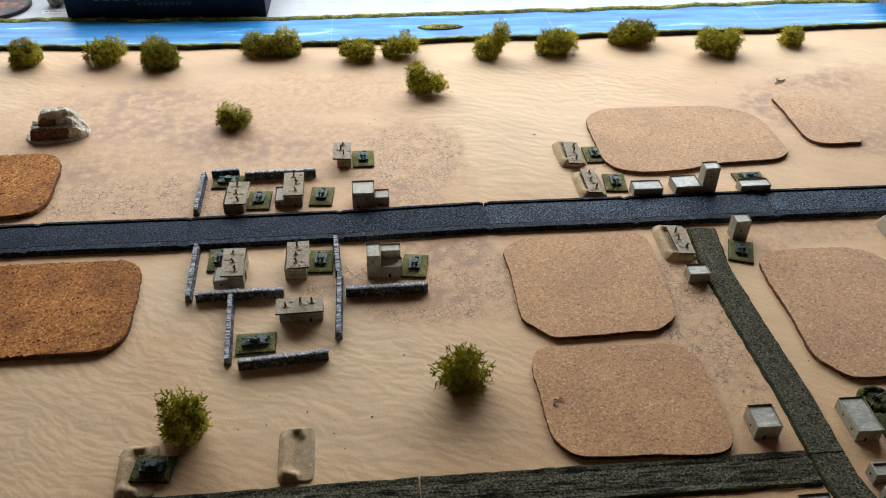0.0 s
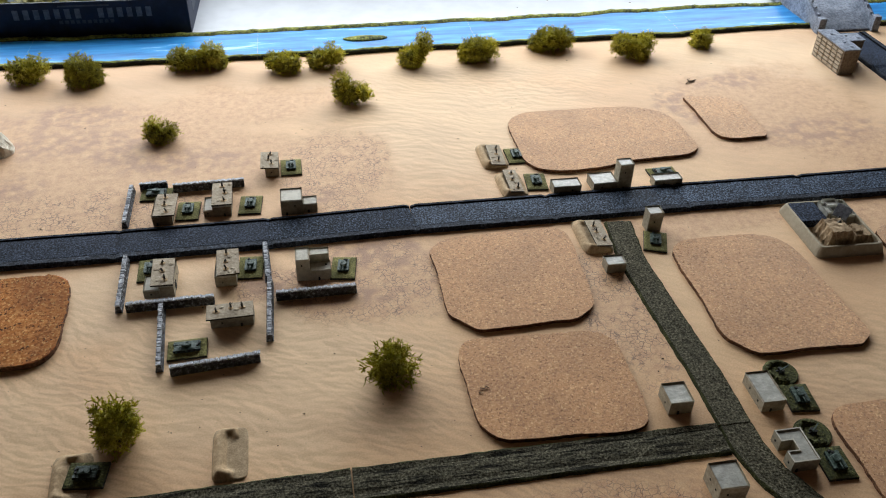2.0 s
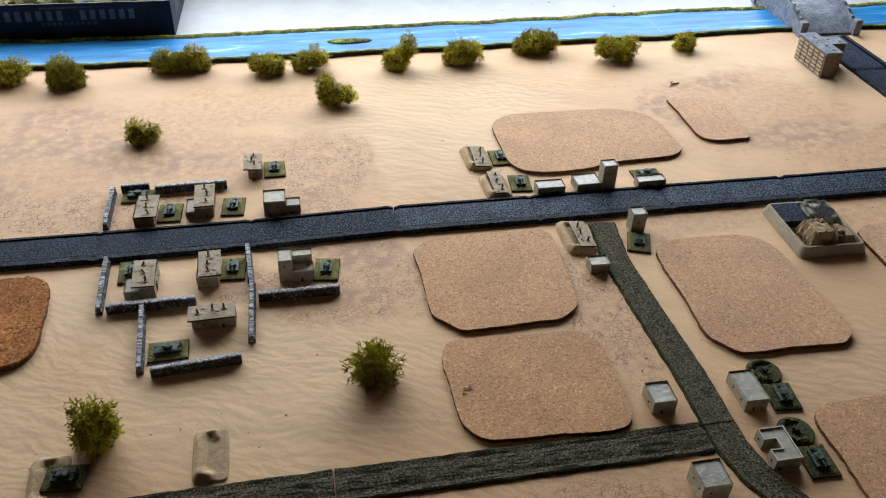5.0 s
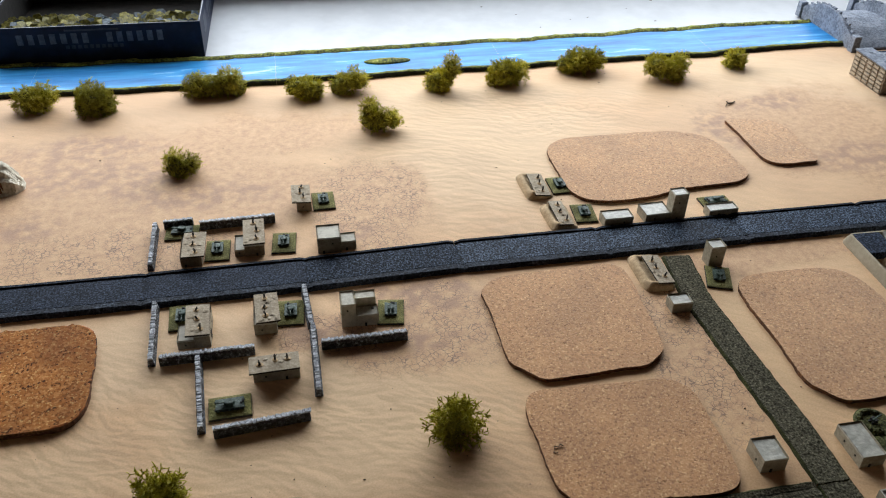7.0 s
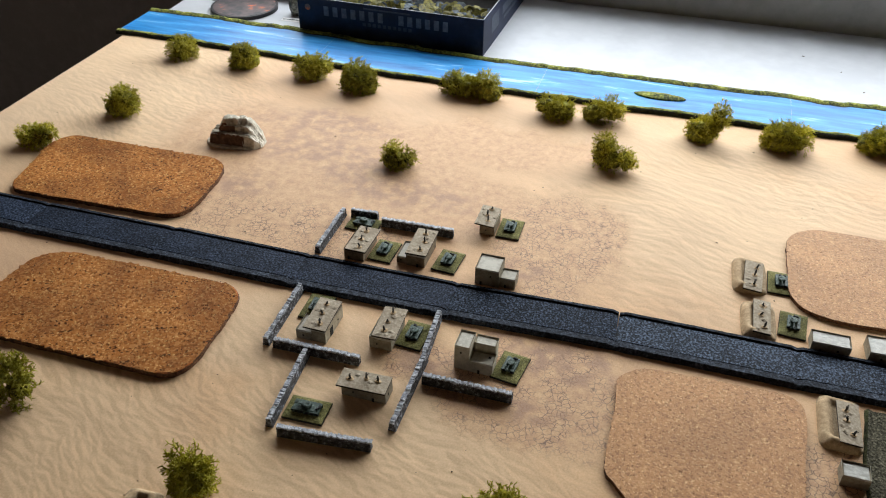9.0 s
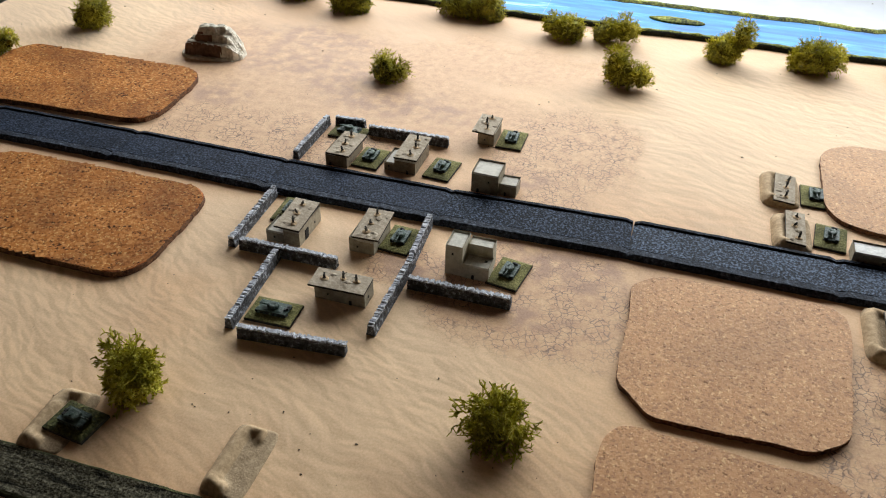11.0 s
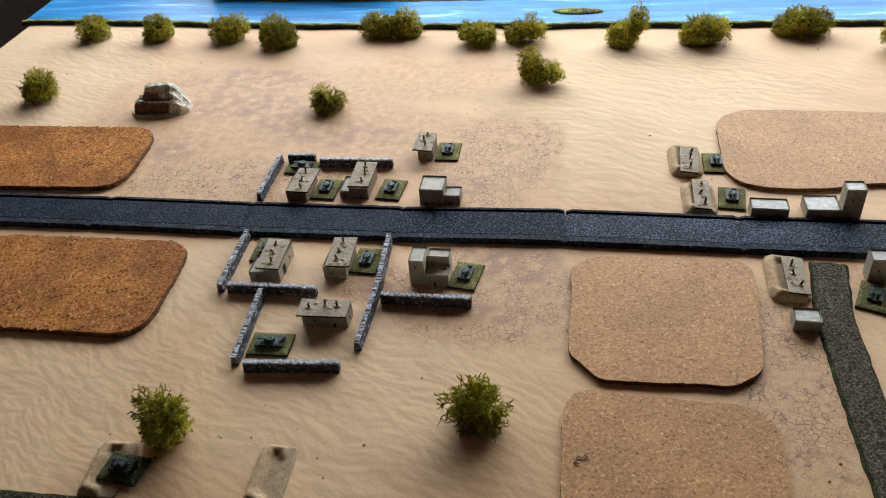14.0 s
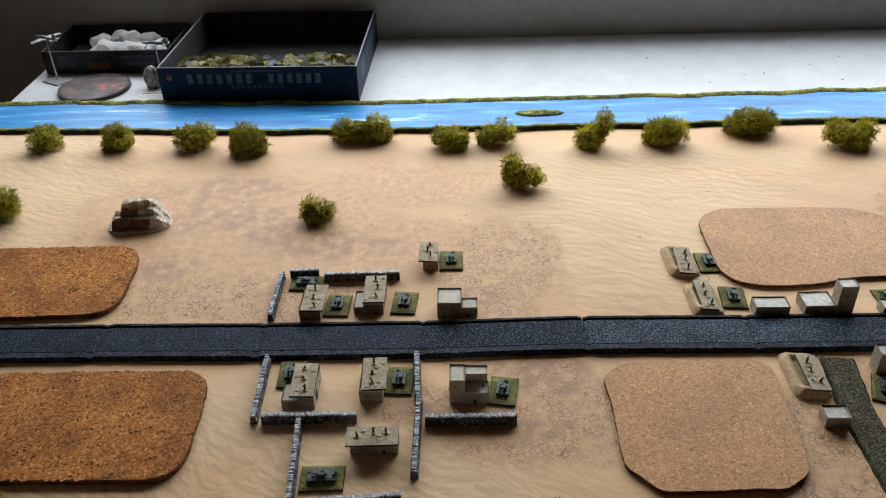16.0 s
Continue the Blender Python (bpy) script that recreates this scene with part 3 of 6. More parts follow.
# ---- the room and the table ----
def room():
    def wall(name, x0, x1, y0, y1, z0, z1, material, label, kind="structure", skew=0.0):
        bm = bmesh.new()
        block(bm, x0, x1, y0, y1, z0, z1)
        for v in bm.verts:
            v.co.y += skew * v.co.x
        return tagged(finish(name, bm, material), label, "wall", kind=kind)

    y0, y1 = WALL_Y * 1000, WALL_Y * 1000 + 220
    wx0, wx1, wz0, wz1 = (1000 * v for v in (WIN_X0, WIN_X1, WIN_Z0, WIN_Z1))
    wall("wall_north", -2200, 2600, y0, y1, -750, wz0, PLASTER, "pale grey painted wall below the window", skew=0.002)
    wall("wall_north_upper", -2200, 2600, y0, y1, wz1, 1700, PLASTER, "pale painted wall above the window")
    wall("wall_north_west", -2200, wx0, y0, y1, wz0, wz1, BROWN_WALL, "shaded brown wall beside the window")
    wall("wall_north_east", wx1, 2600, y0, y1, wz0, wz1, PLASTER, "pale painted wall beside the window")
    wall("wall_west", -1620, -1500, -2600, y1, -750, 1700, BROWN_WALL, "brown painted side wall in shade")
    # unseen east and south walls, added dark to hold back bounced light
    wall("wall_east", 2600, 2720, -2600, y1, -750, 1700, ROOM, "unseen dark side wall added to limit bounce light")
    wall("wall_south", -2320, 2720, -2720, -2600, -750, 1700, ROOM, "unseen dark wall added behind the viewer to limit bounce light")
    bm = bmesh.new()
    block(bm, -2320, 2720, -2720, y1, -800, -750)
    tagged(finish("floor", bm, FLOORING), "dark brown floor in shade", "floor", kind="structure")
    # unseen ceiling, kept dark for the same low fill
    bm = bmesh.new()
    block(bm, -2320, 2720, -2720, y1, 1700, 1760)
    tagged(finish("ceiling", bm, ROOM), "unseen dark ceiling added to limit bounce light", "ceiling", kind="structure")
    win = thing("window_1", "white window frame in the wall behind the table", "window", kind="structure")
    for nm, b in (("frame_bottom", (wx0, wx1, y0 + 90, y0 + 150, wz0, wz0 + 45)), ("frame_top", (wx0, wx1, y0 + 90, y0 + 150, wz1 - 45, wz1)),
                  ("frame_side", (wx0, wx0 + 45, y0 + 90, y0 + 150, wz0 + 45, wz1 - 45)), ("frame_side", (wx1 - 45, wx1, y0 + 90, y0 + 150, wz0 + 45, wz1 - 45))):
        bm = bmesh.new()
        block(bm, *b, 3)
        part(nm, bm, WHITE, win)


def table():
    t = thing("table", "white laminate table against the window wall", "table")
    bm = bmesh.new()
    block(bm, -556, 1420, -900, WALL_Y * 1000 - 2, -30, -2.5, 1.5)
    part("tabletop", bm, WHITE, t)
    for x in (-500, 1360):
        for y in (-840, 630):
            bm = bmesh.new()
            block(bm, x - 25, x + 25, y - 25, y + 25, -750, -30, 2)
            part("leg", bm, WHITE, t)


def gaming_mat():
    bm = bmesh.new()
    outline = rounded([(-551, -890), (1300, -890), (1300, 432), (-557, 432)], [6, 6, 6, 6])
    slab(bm, outline, -2.5, 0, 0.6)
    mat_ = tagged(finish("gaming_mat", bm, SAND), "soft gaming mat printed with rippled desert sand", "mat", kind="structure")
    bm = bmesh.new()
    tube(bm, [(-170 + 10 * k, -42 + 0.2 * k + 0.4 * math.sin(k * 1.3), -0.48) for k in range(19)], [0.1] + [0.55] * 17 + [0.1], 8)
    part("crease", bm, SAND, mat_, "shallow crease in the mat")


room()
table()
gaming_mat()


# ---- roads and river ----
def road_section(x, y, length, turn, width=40.0, group="main road sections", material=TARMAC):
    r = thing("road_section", "black textured road section with raised kerbs on the sand mat", "road section", x, y, 0, turn, group)
    n = 26
    prof = [(-2.4, 0.0), (-1.9, 3.3), (-0.9, 4.5), (4.6, 4.5), (5.5, 1.2), (6.7, 3.3), (width / 2, 3.5), (width - 5.0, 3.3), (width - 4.2, 1.3), (width - 3.2, 4.2), (width - 1.0, 4.4), (width - 0.1, 3.4), (width + 0.4, 0.0)]
    rows = []
    for i in range(n + 1):
        u = length * i / n
        row = []
        for j, (v, z) in enumerate(prof):
            edge = 0.9 if j in (0, 1, 11, 12) else 0.35
            row.append((u, v + edge * noise.noise(Vector((x * 0.05 + u * 0.09, j * 3.1, y))), max(0.0, (z * 0.62 if i in (0, n) else z) + (0.3 * noise.noise(Vector((u * 0.2 + x, v * 0.3, 5))) if 0 < j < 12 else 0))))
        rows.append(row)

    def strip(js, name, mat_):
        b = bmesh.new()
        vs = [[b.verts.new((p[0] * MM, p[1] * MM, p[2] * MM)) for p in (row[j] for j in js)] for row in rows]
        for a, c in zip(vs, vs[1:]):
            for k in range(len(js) - 1):
                b.faces.new((a[k], c[k], c[k + 1], a[k + 1]))
        for end in (vs[0], vs[-1][::-1]):
            lo = [b.verts.new((end[0].co.x, end[0].co.y, 0)), b.verts.new((end[-1].co.x, end[-1].co.y, 0))]
            b.faces.new([lo[0]] + end + [lo[1]])
        part(name, b, mat_, r, smooth=False)

    strip(range(5, 8), "roadbed", material)
    # grooves beside the kerbs are near black
    strip(range(3, 6), "gutter", GUTTER)
    strip(range(7, 10), "gutter", GUTTER)
    strip(range(0, 4), "kerb", KERB)
    strip(range(9, 13), "kerb", KERB)


def road_line(x):
    u = min(1.0, max(0.0, (x + 60) / 220.0))
    return -1.6 + 6.4 * u * u * (3 - 2 * u) + 0.6 * math.sin(x * 0.02)


# sections east of the first one past zero use the paler tarmac
for k in range(-5, 9):
    x0, x1 = k * 128.2, (k + 1) * 128.2
    road_section(x0, road_line(x0) + 0.5 * math.sin(k * 5.0), 129.0, math.degrees(math.atan2(road_line(x1) - road_line(x0), x1 - x0)) + 0.12 * math.sin(k * 3.0), material=TARMAC if k < 0 else TARMAC_ROUGH if k == 0 else TARMAC_PALE)
for k in range(3):
    road_section(787, 52 + k * 108.0, 107.4, 90, 53.0, "bridge road sections")


def track_section(points, width, label, surface=TRACK):
    """A flocked dirt track along a line of centre points, with green verges."""
    t = thing("track_section", label, "road section", group="dirt track sections")
    pts = []
    for a, b in zip(points, points[1:]):
        m = max(2, int((Vector(b) - Vector(a)).length / 5))
        pts += [Vector(a).lerp(Vector(b), i / m) for i in range(m)]
    pts.append(Vector(points[-1]))
    rows = []
    for i, p in enumerate(pts):
        d = (pts[min(i + 1, len(pts) - 1)] - pts[max(i - 1, 0)]).normalized()
        side = Vector((-d.y, d.x))
        row = []
        for j, u in enumerate((-0.55, -0.5, -0.465, -0.3, -0.15, 0.0, 0.15, 0.3, 0.465, 0.5, 0.55)):
            wob = noise.noise(Vector((p.x * 0.11, p.y * 0.11, j * 2.0))) * (1.0 if j in (0, 1, 9, 10) else 0.5)
            q = p + side * (u * width + wob)
            rut = 0.6 if j in (3, 7) else 0.0
            z = 0.0 if j in (0, 10) else max(0.2, (1.6 if j in (1, 9) else 2.0) - rut + 0.5 * noise.noise(Vector((q.x * 0.25, q.y * 0.25, 3))))
            row.append((q.x, q.y, z))
        rows.append(row)

    def strip(js, name, mat_):
        b = bmesh.new()
        vs = [[b.verts.new(Vector(row[j]) * MM) for j in js] for row in rows]
        for a, c in zip(vs, vs[1:]):
            for k in range(len(js) - 1):
                b.faces.new((a[k], c[k], c[k + 1], a[k + 1]))
        for end in (vs[0], vs[-1][::-1]):
            lo = [b.verts.new((v.co.x, v.co.y, 0)) for v in (end[0], end[-1])]
            if (lo[0].co - end[0].co).length > 1e-6 and (lo[1].co - end[-1].co).length > 1e-6:
                b.faces.new([lo[0]] + end + [lo[1]])
        bmesh.ops.recalc_face_normals(b, faces=b.faces[:])
        part(name, b, mat_, t)

    strip(range(2, 9), "roadbed", surface)
    strip(range(0, 3), "verge", VERGE)
    strip(range(8, 11), "verge", VERGE)


track_section([(52.5, -258.5), (300, -257)], 25, "dark rutted dirt track section with green flocked verges", TRACK_RUTTED)
track_section([(-199, -262), (51.5, -258.5)], 25, "dark rutted dirt track section with green flocked verges", TRACK_RUTTED)
track_section([(-451, -264), (-200, -262)], 25, "dark rutted dirt track section with green flocked verges", TRACK_RUTTED)
track_section([(312, -6), (306, -60), (309, -130), (313, -200), (313, -247)], 23, "dark gritty dirt track running down from the main road")
track_section([(313, -248), (313, -266), (318, -290), (334, -322), (352, -350), (380, -385)], 23, "curved dark dirt track section below the junction")


def river_section(x0, x1):
    r = thing("river_section", "blue painted river section with green banks behind the mat", "river section", group="river sections")
    n = 40
    y_s, y_n = 402.0, 486.0

    def edge(x, base, k):
        if k == 1:
            base -= 6.0 * math.exp(-((x - 530) / 85.0) ** 2)
        return base + 3.0 * math.sin(x * 0.011 + k) + 5.0 * noise.noise(Vector((x * 0.018, k, 0))) + 2.2 * noise.noise(Vector((x * 0.09, k, 4)))

    def ribbon(name, mat_, ys, smooth=True):
        b = bmesh.new()
        rows = []
        for i in range(n + 1):
            x = x0 + (x1 - x0) * i / n
            rows.append([b.verts.new((x * MM, y * MM, z * MM)) for y, z in ys(x)])
        for a, c in zip(rows, rows[1:]):
            for k in range(len(a) - 1):
                b.faces.new((a[k], c[k], c[k + 1], a[k + 1]))
        part(name, b, mat_, r, smooth=smooth)

    def bow(x):
        return -14.0 * math.exp(-((x - 20) / 260.0) ** 2)

    ribbon("water", WATER, lambda x: [(edge(x, y_s + bow(x), 1) + 5, 3.0), (edge(x, y_s + bow(x), 1) + 30, 2.8), (edge(x, y_n + bow(x), 7) - 30, 2.8), (edge(x, y_n + bow(x), 7) - 4.5, 3.0)])

    def bank(base, k, sign):
        def ys(x):
            e, h = edge(x, base + bow(x), k), 1.2 * noise.noise(Vector((x * 0.12, k, 9)))
            g = 1.6 * noise.noise(Vector((x * 0.07, k, 12)))
            rows = [(e - sign * 1.5, 0.0), (e - sign * 0.8, 3.6 + h), (e + sign * 1.0, 5.0 + h), (e + sign * (5.0 if sign > 0 else 5.5) + g, 4.7 + h), (e + sign * (7.5 if sign > 0 else 8.0) + g, 2.7)]
            return rows if sign > 0 else rows[::-1]
        return ys

    for nm, base, k, off in (("shoreline", y_s, 1, 6.8), ("shoreline", y_n, 7, -8.4)):
        ribbon(nm, BANK_EDGE, lambda x: [(edge(x, base + bow(x), k) + off - 1.3 + 0.7 * noise.noise(Vector((x * 0.1, k, 3))), 3.05), (edge(x, base + bow(x), k) + off, 3.5), (edge(x, base + bow(x), k) + off + 1.3 + 0.7 * noise.noise(Vector((x * 0.13, k, 6))), 3.05)])
    ribbon("bank", BANK, bank(y_s, 1, 1))
    ribbon("bank", BANK, bank(y_n, 7, -1))

    # near side of the bank, its shade put in as a dark strip
    def bank_shade(x):
        e = edge(x, y_s + bow(x), 1)
        return [(e - 2.4, 0.0), (e - 1.9, 3.2 + 0.6 * noise.noise(Vector((x * 0.2, 2, 2)))), (e + 0.3, 4.5)]

    ribbon("shaded_bank_side", BANK_EDGE, bank_shade)


for k in range(-3, 5):
    x0 = -14 + 277.0 * k
    river_section(max(x0, -560) + 0.1, x0 + 276.9)


def islet(x, y):
    bm = bmesh.new()
    ball(bm, 0, 0, 0, 29, 8.5, 2.2, 3)
    rough_up(bm, 1.6, 0.12, 3.0, 0.3)
    ob = finish("river_islet", bm, BANK, smooth=True)
    ob.matrix_world = pose(x * MM, y * MM, 3.4 * MM)
    tagged(ob, "small flat green islet lying in the blue river", "islet")


islet(122, 431)


def bridge(x, y):
    b = thing("bridge", "grey stone arched bridge with parapets over the river", "bridge", x, y)
    hw, n = 40.0, 18

    def arch(u):
        return 3.0 + 17.0 * (1 - ((u - 65) / 65.0) ** 2)

    bm = bmesh.new()
    rows = []
    for i in range(n + 1):
        u = 130.0 * i / n
        rows.append([bm.verts.new((v * MM, u * MM, z * MM)) for v, z in ((-hw + 3, 0.2), (-hw + 3, arch(u)), (hw - 3, arch(u)), (hw - 3, 0.2))])
    for p, q in zip(rows, rows[1:]):
        for k in range(3):
            bm.faces.new((p[k], p[k + 1], q[k + 1], q[k]))
    bm.faces.new(rows[0])
    bm.faces.new(rows[-1][::-1])
    bmesh.ops.recalc_face_normals(bm, faces=bm.faces[:])
    part("deck", bm, GREYSTONE, b)
    for s in (-1, 1):
        bm = bmesh.new()
        rows = []
        for i in range(n + 1):
            u = 6 + 118.0 * i / n
            a, c = s * hw - 2.5, s * hw + 2.5
            z = arch(u) + 9.0 + 6.0 * math.sin(math.pi * u / 130)
            rows.append([bm.verts.new((v * MM, u * MM, zz * MM)) for v, zz in ((a, 0.2), (a, z), (c, z), (c, 0.2))])
        for p, q in zip(rows, rows[1:]):
            for k in range(3):
                bm.faces.new((p[k], p[k + 1], q[k + 1], q[k]))
        bm.faces.new(rows[0])
        bm.faces.new(rows[-1][::-1])
        bmesh.ops.recalc_face_normals(bm, faces=bm.faces[:])
        part("parapet", bm, GREYSTONE, b)
        for u in (0, 130):
            bm = bmesh.new()
            block(bm, s * hw - 5.2, s * hw + 5.2, u - 5.2, u + 5.2, 0, 21.0, 0.6, 0.3)
            part("pillar", bm, GREYSTONE, b)
    # setts along the deck edge show as short raised stones
    for s in (-1, 1):
        for i in range(9):
            bm = bmesh.new()
            u = 10 + i * 12.0
            block(bm, s * 38.2 - 1.6, s * 38.2 + 1.6, u, u + 8, arch(u + 4) + 9.0 + 6.0 * math.sin(math.pi * (u + 4) / 130) - 0.6, arch(u + 4) + 10.8 + 6.0 * math.sin(math.pi * (u + 4) / 130), 0.4)
            part("coping_stone", bm, GREYSTONE, b)


bridge(768, 384)


# ---- cork hills ----
def cork_sheet(corners, radii, material, label, thick=3.4, seed=0.0):
    bm = bmesh.new()
    line = rounded(corners, radii, 8)
    dense = []
    for i, p in enumerate(line):
        q = line[(i + 1) % len(line)]
        m = max(1, int((Vector(q) - Vector(p)).length / 2.5))
        dense += [tuple(Vector(p).lerp(Vector(q), k / m)) for k in range(m)]
    dense = [(x + 1.5 * noise.noise(Vector((x * 0.04, y * 0.04, seed))) + 0.55 * noise.noise(Vector((x * 0.3, y * 0.3, seed))), y + 1.5 * noise.noise(Vector((x * 0.04, y * 0.04, seed + 9))) + 0.55 * noise.noise(Vector((x * 0.3, y * 0.3, seed + 5)))) for x, y in dense]
    worn = material is CORK_RED
    slab(bm, dense, 0, thick, 1.7 if worn else 0.7)
    for v in bm.verts:
        if worn and v.co.z > 1.5 * MM:
            v.co.z += 0.2 * MM * min(0.0, noise.noise(v.co / MM * 0.35))
        if v.co.z < 1e-6:
            c = noise.noise(Vector((v.co.x * 180, v.co.y * 180, 2)))
            v.co += Vector((c, noise.noise(Vector((v.co.x * 180, v.co.y * 180, 7))), 0)) * 0.6 * MM
    bm.normal_update()
    # steep side faces take the darker edge colour
    for f in bm.faces:
        f.material_index = 1 if f.normal.z < 0.45 else 2 if worn and f.normal.z < 0.93 else 0
    sheet = finish("cork_sheet", bm, material)
    sheet.data.materials.append(CORK_EDGE)
    if worn:
        sheet.data.materials.append(CORK_RIM)
    tagged(sheet, label, "cork sheet", "cork hills")


PALE, RUST = "rounded light tan cork sheet used as a field", "rounded rust-brown stained cork sheet used as a hill"
cork_sheet([(-438, 45), (-257, 51), (-262, 153), (-458, 150)], [18, 30, 30, 28], CORK_RED, RUST, 4.6, 1)
cork_sheet([(-346, -124), (-152, -123), (-156, -18), (-344, -21)], [26, 24, 26, 34], CORK_RED, RUST, 4.6, 2)
cork_sheet([(138, -112), (158, -132), (238, -130), (256, -116), (262, -8), (149, -12), (136, -29)], [5, 5, 6, 8, 20, 6, 3], CORK, PALE, 3.4, 3)
cork_sheet([(139, -224), (152, -239), (256, -245), (260, -145), (137, -141)], [6, 8, 18, 27, 18], CORK, PALE, 3.4, 4)
cork_sheet([(342, -166), (358, -187), (444, -188), (457, -178), (450, -43), (342, -42)], [8, 8, 5, 5, 34, 28], CORK, PALE, 3.4, 5)
cork_sheet([(252, 86), (318, 82), (356, 93), (440, 99), (438, 196), (380, 208), (252, 207)], [34, 14, 14, 24, 42, 20, 36], CORK, PALE, 3.4, 6)
cork_sheet([(468, 122), (524, 122), (529, 214), (468, 222)], [22, 8, 28, 3], CORK, PALE, 3.4, 7)
cork_sheet([(379, -360), (505, -360), (505, -243), (379, -243)], [26, 26, 26, 22], CORK, PALE, 3.4, 8)
cork_sheet([(535, -150), (655, -150), (655, -42), (536, -46)], [26, 26, 26, 22], CORK, PALE, 3.4, 9)
cork_sheet([(150, -420), (268, -420), (266, -298), (150, -300)], [26, 26, 26, 22], CORK, PALE, 3.4, 10)


# ---- houses ----
EAST = "houses by the crossroads"


def walled_block(bm, x0, x1, y0, y1, h, lip=0.9, sink=1.5):
    """A block-built house body: its flat roof lies sunk behind a thin parapet."""
    vs = block(bm, x0, x1, y0, y1, 0, h)
    top = next(f for f in bm.faces if set(f.verts) == set(vs[4:]))
    bmesh.ops.inset_region(bm, faces=[top], thickness=lip * MM)
    for f in bm.faces:
        if f is not top and min(v.co.z for v in f.verts) > (h - 0.01) * MM:
            f.material_index = 1
    for v in top.verts:
        v.co.z -= sink * MM


def house(blocks, label, openings=(), turn=0, group="houses of the village", paint=HOUSE):
    """blocks: x0, x1, y0, y1, height in millimetres on the mat; openings: side, along, up, width, height on a block."""
    cx, cy = (blocks[0][0] + blocks[0][1]) / 2, (blocks[0][2] + blocks[0][3]) / 2
    h = thing("house", label, "house", cx, cy, 0, turn, group)
    for x0, x1, y0, y1, z in blocks:
        bm = bmesh.new()
        walled_block(bm, x0 - cx, x1 - cx, y0 - cy, y1 - cy, z)
        rough_up(bm, 0.25, 0.2, x0)
        for v in bm.verts:
            v.co.z = max(v.co.z, 0)
        part("house_body", bm, paint, h).data.materials.append(PARAPET)
        bm = bmesh.new()
        block(bm, x0 - cx + 0.95, x1 - cx - 0.95, y0 - cy + 0.95, y1 - cy - 0.95, z - 2.0, z - 0.95)
        top = [e for e in bm.edges if min(v.co.z for v in e.verts) > (z - 1.3) * MM]
        bmesh.ops.subdivide_edges(bm, edges=top, cuts=9, use_grid_fill=True)
        for v in bm.verts:
            if v.co.z > (z - 1.3) * MM:
                v.co.z += MM * (0.14 * noise.noise(Vector((v.co.x / MM * 0.22 + x0, v.co.y / MM * 0.75, z))) - 0.05)
        part("roof", bm, ROOF if group == EAST else PARAPET if paint is PALE_HOUSE else MATT_ROOF, h, "paler flat roof")
    for k, side, along, up, wd, ht in openings:
        wd, ht = (wd, ht) if side == "top" or wd > 4 else (0.62 * wd, 0.62 * ht)
        x0, x1, y0, y1, z = blocks[k]
        x0, x1, y0, y1 = x0 - cx, x1 - cx, y0 - cy, y1 - cy
        bm = bmesh.new()
        if side == "s":
            block(bm, x0 + along, x0 + along + wd, y0 - 0.35, y0 + 0.5, up, up + ht, 0.1)
        elif side == "n":
            block(bm, x0 + along, x0 + along + wd, y1 - 0.5, y1 + 0.35, up, up + ht, 0.1)
        elif side == "w":
            block(bm, x0 - 0.35, x0 + 0.5, y0 + along, y0 + along + wd, up, up + ht, 0.1)
        elif side == "e":
            block(bm, x1 - 0.5, x1 + 0.35, y0 + along, y0 + along + wd, up, up + ht, 0.1)
        else:
            block(bm, x0 + along, x0 + along + wd, y0 + up, y0 + up + wd, z - 1.0, z - 0.75)
        part("door" if up == 0 and side != "top" else "window", bm, HOLE, h, "dark opening")
    return h


FLAT = "small sand-grey flat-roofed model house on the mat"
UNDER = "small sand-brown model house carrying an infantry stand on its roof"
house([(-101, -84, 46, 77, 10.5)], UNDER, [(0, "s", 3, 0, 2.4, 4.5), (0, "w", 8, 3.5, 2, 2.4)], paint=BROWN_HOUSE)
house([(-49, -33, 53, 85, 11.5), (-57.5, -49.2, 54, 76, 7)], UNDER, [(0, "s", 9, 0, 2.6, 5), (1, "s", 3, 3, 2, 2)], paint=BROWN_HOUSE)
house([(-3, 10, 115, 138, 11)], UNDER, [(0, "s", 5, 4, 2, 2.4)], paint=BROWN_HOUSE)
house([(11.5, 31, 47, 67, 16), (31.2, 44, 49, 62, 9.5)], "two-storey sand-grey model house with a low annex", [(0, "s", 4, 0, 2.6, 5), (0, "s", 12, 9, 2, 2.4), (1, "s", 4, 0, 2.4, 4.5)])
house([(-84.5, -73.5, -55, -23, 11.5), (-97, -84.7, -55, -36, 8.5)], UNDER, [(0, "e", 8, 0, 5, 7.5), (0, "e", 22, 4, 2, 2.6), (1, "s", 5, 3, 2, 2.4)])
house([(-42, -25.2, -48, -18, 10.5)], UNDER, [(0, "s", 5, 3.6, 2, 2.4), (0, "e", 8, 3.6, 2, 2.4)])
house([(23, 34, -50, -33, 22), (34.2, 51, -50.5, -38.5, 10.5), (34.2, 50, -38.3, -29, 17.5)], "sand-grey model house with a square tower", [(0, "s", 4, 15, 2, 2.6), (0, "w", 5, 8, 2.2, 2.6), (1, "s", 6, 0, 2.6, 5), (1, "top", 12, 7, 1.8, 0)], paint=PALE_HOUSE)
house([(-43, -11, -98, -84.5, 11)], UNDER, [(0, "s", 8, 4, 2, 2.4), (0, "s", 22, 0, 2.6, 5), (0, "e", 5, 4, 2, 2.4)])
house([(266, 293, 46, 60, 9.5)], FLAT, [(0, "s", 6, 0, 2.4, 4.5), (0, "s", 18, 3.5, 2, 2.2)], 0, EAST)
